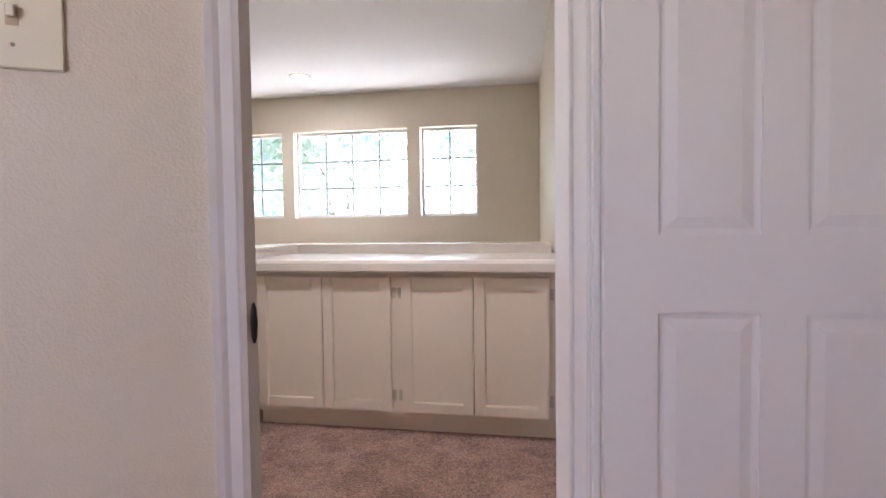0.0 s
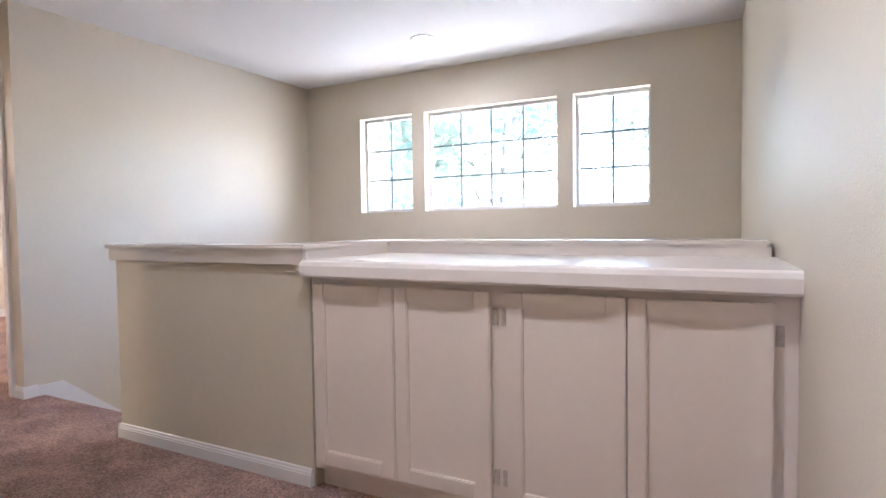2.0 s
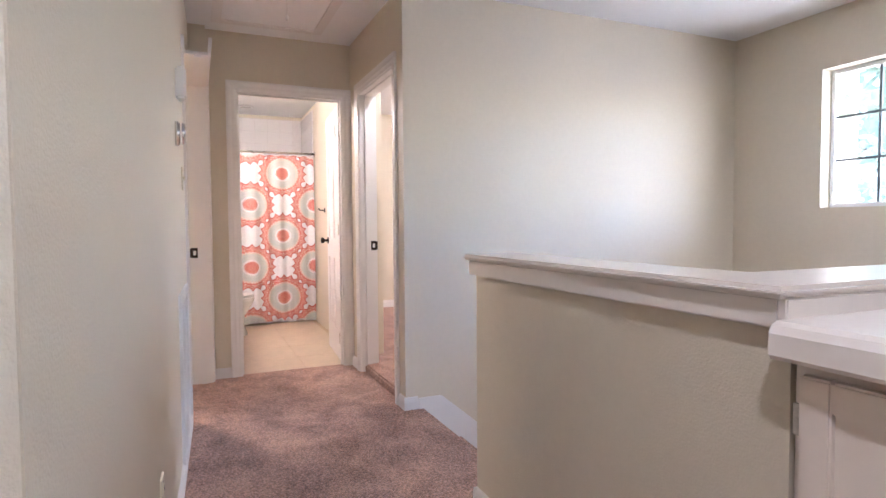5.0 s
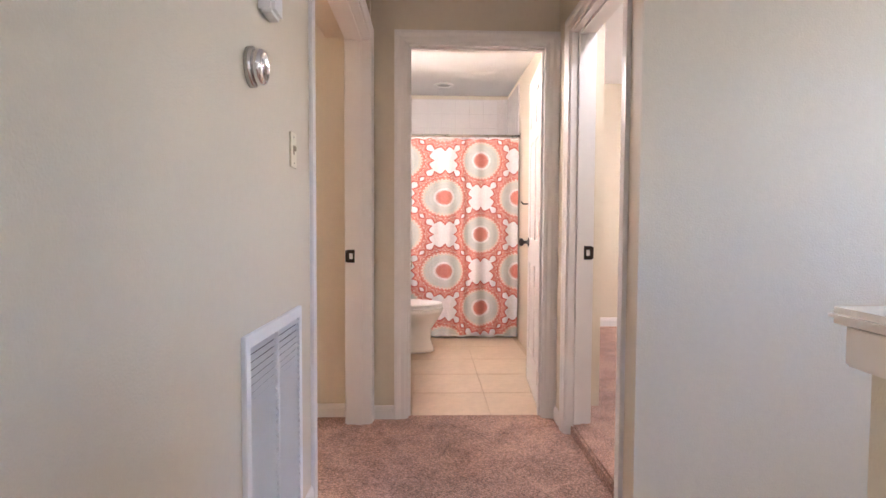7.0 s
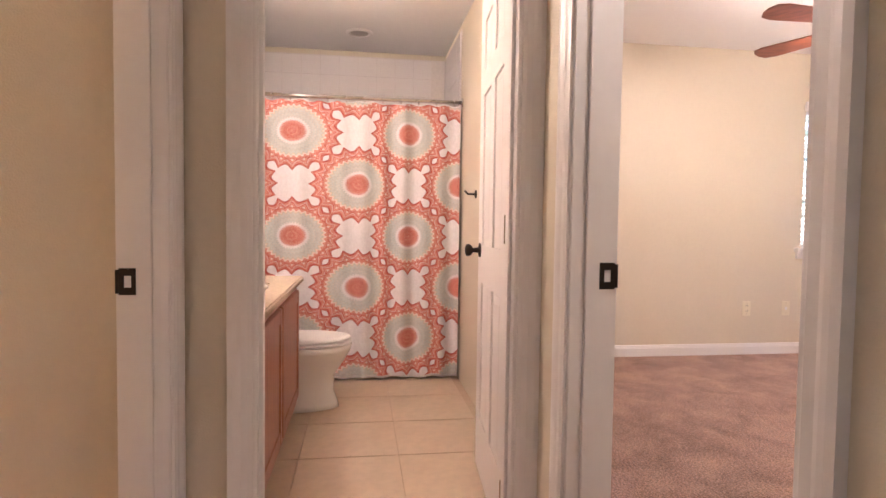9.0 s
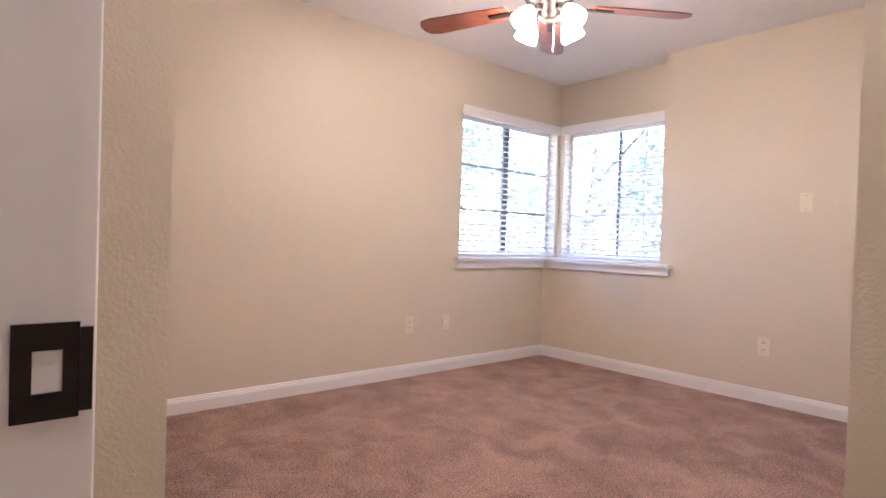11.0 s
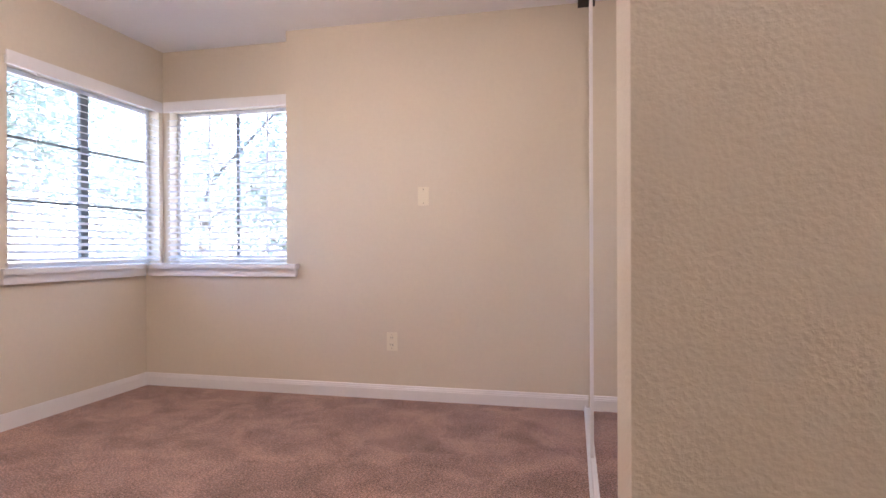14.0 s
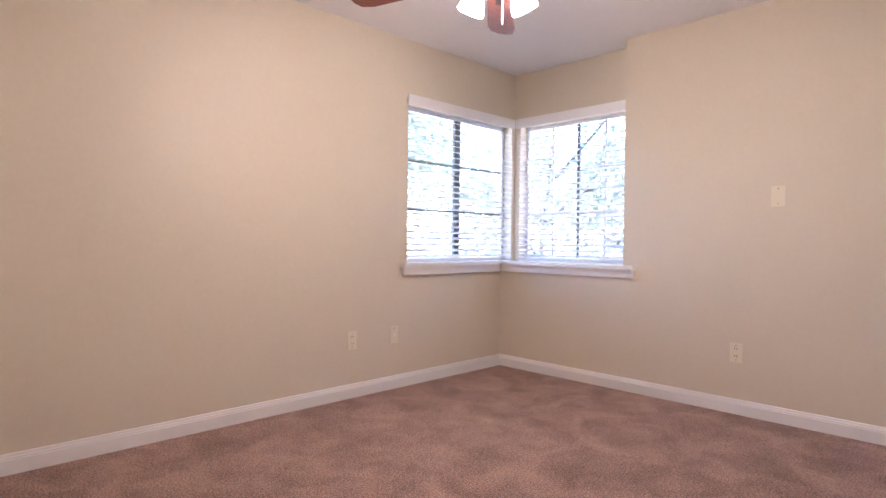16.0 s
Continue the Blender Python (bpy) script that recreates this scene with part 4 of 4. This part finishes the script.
def blind(axis, n, u0, u1, z0, z1, face, label):
    """A slatted blind in the plane n between u0 and u1; face: the side of the room."""
    P = (lambda u, d, z: (u, n + face * d, z)) if axis == "x" else (lambda u, d, z: (n + face * d, u, z))
    rig = thing("window_blind", label, "blind")

    def blk(pname, a, b, bev=0.0, mat=WHITE):
        c, d = P(*a), P(*b)
        return part(pname, boxes((*[min(x, y) for x, y in zip(c, d)], *[max(x, y) for x, y in zip(c, d)])), mat, rig, "", bev)

    blk("valance", (u0 - 0.02, 0.030, z1 - 0.01), (u1 + 0.004, 0.046, z1 + 0.065), 0.004)
    blk("headrail", (u0, 0.0, z1), (u1, 0.028, z1 + 0.045), 0.002)
    blk("bottom_rail", (u0, -0.012, z0), (u1, 0.020, z0 + 0.014), 0.003)
    step = 0.0425
    count = int((z1 - z0 - 0.02) / step)
    for i in range(count):
        z = z0 + 0.03 + i * step
        bm = bmesh.new()
        a = ring(bm, [P(u0, -0.021, z + 0.008), P(u1, -0.021, z + 0.008)])
        m = ring(bm, [P(u1, 0.004, z + 0.003), P(u0, 0.004, z + 0.003)])
        c = ring(bm, [P(u1, 0.028, z - 0.010), P(u0, 0.028, z - 0.010)])
        bm.faces.new((a[0], a[1], m[0], m[1])), bm.faces.new((m[1], m[0], c[0], c[1]))
        bmesh.ops.solidify(bm, geom=bm.faces[:], thickness=0.0025)
        part("slat", bm, WHITE, rig)
    for f in (0.14, 0.5, 0.86):
        u = u0 + f * (u1 - u0)
        part("cord", tube(bmesh.new(), [P(u, 0.030, z0 + 0.01), P(u, 0.030, z1)], 0.0014, 5), WHITE, rig)
    return rig


blind("y", -7.795, 5.585, 6.715, 0.928, 1.995, 1, "white horizontal slat blind, lowered with open slats")
blind("x", 6.75, -7.72, -6.725, 0.928, 1.995, -1, "white horizontal slat blind, lowered with open slats")

closet = thing("closet_mirror_doors", "sliding mirrored closet doors in white metal frames", "closet door")
for y0, y1, x in ((3.86, 5.72, -4.805), (5.62, 6.59, -4.784)):
    dr = part("mirror_pane", boxes((x - 0.002, y0 + 0.022, 0.116, x + 0.003, y1 - 0.022, 2.385)), MIRROR, closet, "mirror glass")
    for b in ((x - 0.009, y0, 0.094, x + 0.009, y0 + 0.022, 2.405), (x - 0.009, y1 - 0.022, 0.094, x + 0.009, y1, 2.405), (x - 0.009, y0 + 0.022, 0.094, x + 0.009, y1 - 0.022, 0.116), (x - 0.009, y0 + 0.022, 2.385, x + 0.009, y1 - 0.022, 2.405)):
        part("frame", boxes(b), TRIM, dr, "white metal frame", 0.003)
part("floor_track", boxes((-4.825, 3.855, 0.06, -4.765, 6.597, 0.084), (-4.820, 3.855, 0.084, -4.816, 6.597, 0.092), (-4.772, 3.855, 0.084, -4.768, 6.597, 0.092)), WHITE, closet)
part("head_track", boxes((-4.855, 3.855, 2.41, -4.755, 6.597, 2.438)), BRONZE, closet, "dark metal head track")


def ceiling_fan(x, y, turn, label):
    rig = thing("ceiling_fan", label, "ceiling fan", (x, y, H), turn=turn)
    part("canopy", lathe(bmesh.new(), [(0.065, 0), (0.065, -0.02), (0.04, -0.05), (0.015, -0.055)], (0, 0, 0), "Z", 24), BRONZE, rig, smooth=True)
    part("downrod", tube(bmesh.new(), [(0, 0, -0.05), (0, 0, -0.22)], 0.012, 12), BRONZE, rig)
    part("motor", lathe(bmesh.new(), [(0.02, -0.20), (0.09, -0.21), (0.115, -0.24), (0.115, -0.29), (0.09, -0.32), (0.05, -0.33), (0.05, -0.37), (0.035, -0.39), (0.01, -0.395)], (0, 0, 0), "Z", 28), BRONZE, rig, smooth=True)
    for i in range(5):
        a = 2 * math.pi * i / 5
        rot = Matrix.Rotation(a, 4, "Z") @ Matrix.Rotation(radians(11), 4, "X")
        bm = bmesh.new()
        outline = [(0.20, -0.05), (0.60, -0.068), (0.655, -0.055), (0.675, -0.02), (0.675, 0.02), (0.655, 0.055), (0.60, 0.068), (0.20, 0.05)]
        prism(bm, outline, lambda q, o: (*o, (0.0, 0.007)[q]))
        bmesh.ops.transform(bm, matrix=Matrix.Translation((0, 0, -0.325)) @ rot, verts=bm.verts[:])
        b = part("blade", bm, BLADE, rig, "reddish brown wooden blade")
        bm = boxes((0.08, -0.014, -0.008, 0.30, 0.014, -0.001))
        bmesh.ops.transform(bm, matrix=Matrix.Translation((0, 0, -0.325)) @ rot, verts=bm.verts[:])
        part("bracket", bm, BRONZE, b)
    for i in range(4):
        a = 2 * math.pi * (i + 0.3) / 4
        c, s = math.cos(a), math.sin(a)
        part("lamp_arm", tube(bmesh.new(), [(0.045 * c, 0.045 * s, -0.352), (0.08 * c, 0.08 * s, -0.353), (0.11 * c, 0.11 * s, -0.37)], 0.008, 8), BRONZE, rig)
        bm = lathe(bmesh.new(), [(0.018, 0.0), (0.030, -0.015), (0.048, -0.05), (0.056, -0.085), (0.050, -0.092), (0.01, -0.088)], (0, 0, 0), "Z", 20)
        bmesh.ops.transform(bm, matrix=Matrix.Translation((0.11 * c, 0.11 * s, -0.365)) @ Matrix.Rotation(a, 4, "Z") @ Matrix.Rotation(radians(-35), 4, "Y"), verts=bm.verts[:])
        part("lamp_shade", bm, BULB, rig, "glowing frosted glass shade", smooth=True)
    part("pull_chain", tube(bmesh.new(), [(0.03, 0.02, -0.385), (0.03, 0.02, -0.52)], 0.002, 6), STEEL, rig)
    return rig


ceiling_fan(-6.28, 4.73, 56, "reddish wooden ceiling fan with four lit glass shades")
ceiling_fan(-6.4, 0.35, 10, "reddish wooden ceiling fan with lit shades, other bedroom")

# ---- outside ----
# Never in view; its pale colour serves as a reflector.
solid("ground", boxes((-120, -120, -3.3, 120, 120, -3.0)), BOUNCE_GROUND, "unseen ground below the windows, paled to bounce light indoors", "ground")


def tree(x, y, height, lean, seed, label, spread=2.2, leaves=900, size=0.06):
    rng = random.Random(seed)
    rig = thing("tree", label, "tree", (x, y, -3.0))
    bm = bmesh.new()
    pts = [(lean * (i / 8) ** 1.5 + 0.05 * math.sin(i), 0.04 * math.cos(i * 1.7), height * 0.75 * i / 8) for i in range(9)]
    tube(bm, pts, [0.15 * (1 - 0.085 * i) for i in range(9)], 12)
    tips = []
    for i in range(9):
        h = rng.uniform(0.45, 0.98)
        k = pts[min(8, int(h * 8))]
        a, l = rng.uniform(0, 6.28), rng.uniform(0.8, spread)
        mid = (k[0] + l * 0.5 * math.cos(a), k[1] + l * 0.5 * math.sin(a), k[2] + l * 0.45)
        tip = (k[0] + l * math.cos(a), k[1] + l * math.sin(a), k[2] + l * 0.75)
        tube(bm, [k, mid, tip], [0.035, 0.022, 0.008], 8)
        tips += [mid, tip, tip]
        for q in range(3):
            a2 = a + rng.uniform(-0.9, 0.9)
            t2 = (mid[0] + 0.7 * math.cos(a2), mid[1] + 0.7 * math.sin(a2), mid[2] + rng.uniform(0.1, 0.8))
            tube(bm, [mid, t2], [0.018, 0.005], 6)
            tips.append(t2)
    part("trunk", bm, BARK, rig, smooth=True)
    vs, fs = [], []
    for i in range(leaves):
        c = Vector(rng.choice(tips)) + Vector([rng.gauss(0, 0.38) for _ in range(3)])
        u = Vector([rng.gauss(0, 1) for _ in range(3)]).normalized()
        w = u.orthogonal().normalized()
        s = rng.uniform(0.6, 1.4) * size
        n = len(vs)
        vs += [c - u * s, c + w * s * 0.5, c + u * s, c - w * s * 0.5]
        fs.append((n, n + 1, n + 2, n + 3))
    me = bpy.data.meshes.new("crown")
    me.from_pydata([tuple(v) for v in vs], [], fs)
    me.materials.append(LEAF)
    cr = new("crown", me)
    cr.parent = rig
    return rig


tree(-3.55, 9.4, 8.6, -0.1, 3, "tree with dark forked trunk and light foliage", 2.4, 7000, 0.08)
tree(-6.6, 11.5, 8.2, 0.3, 5, "leafy green tree outside the windows", 2.6, 9000, 0.08)
tree(-1.2, 14.5, 9.0, 0.2, 7, "leafy green tree outside the windows", 2.8, 9000, 0.08)
tree(-12.6, 8.2, 7.6, 0.2, 9, "leafy green tree outside the windows", 2.6, 6500, 0.056)
tree(-11.0, 11.6, 7.8, 0.2, 11, "leafy green tree outside the windows", 2.6, 6500, 0.056)
tree(-8.6, 13.4, 7.4, -0.1, 23, "leafy green tree outside the windows", 2.6, 6500, 0.056)
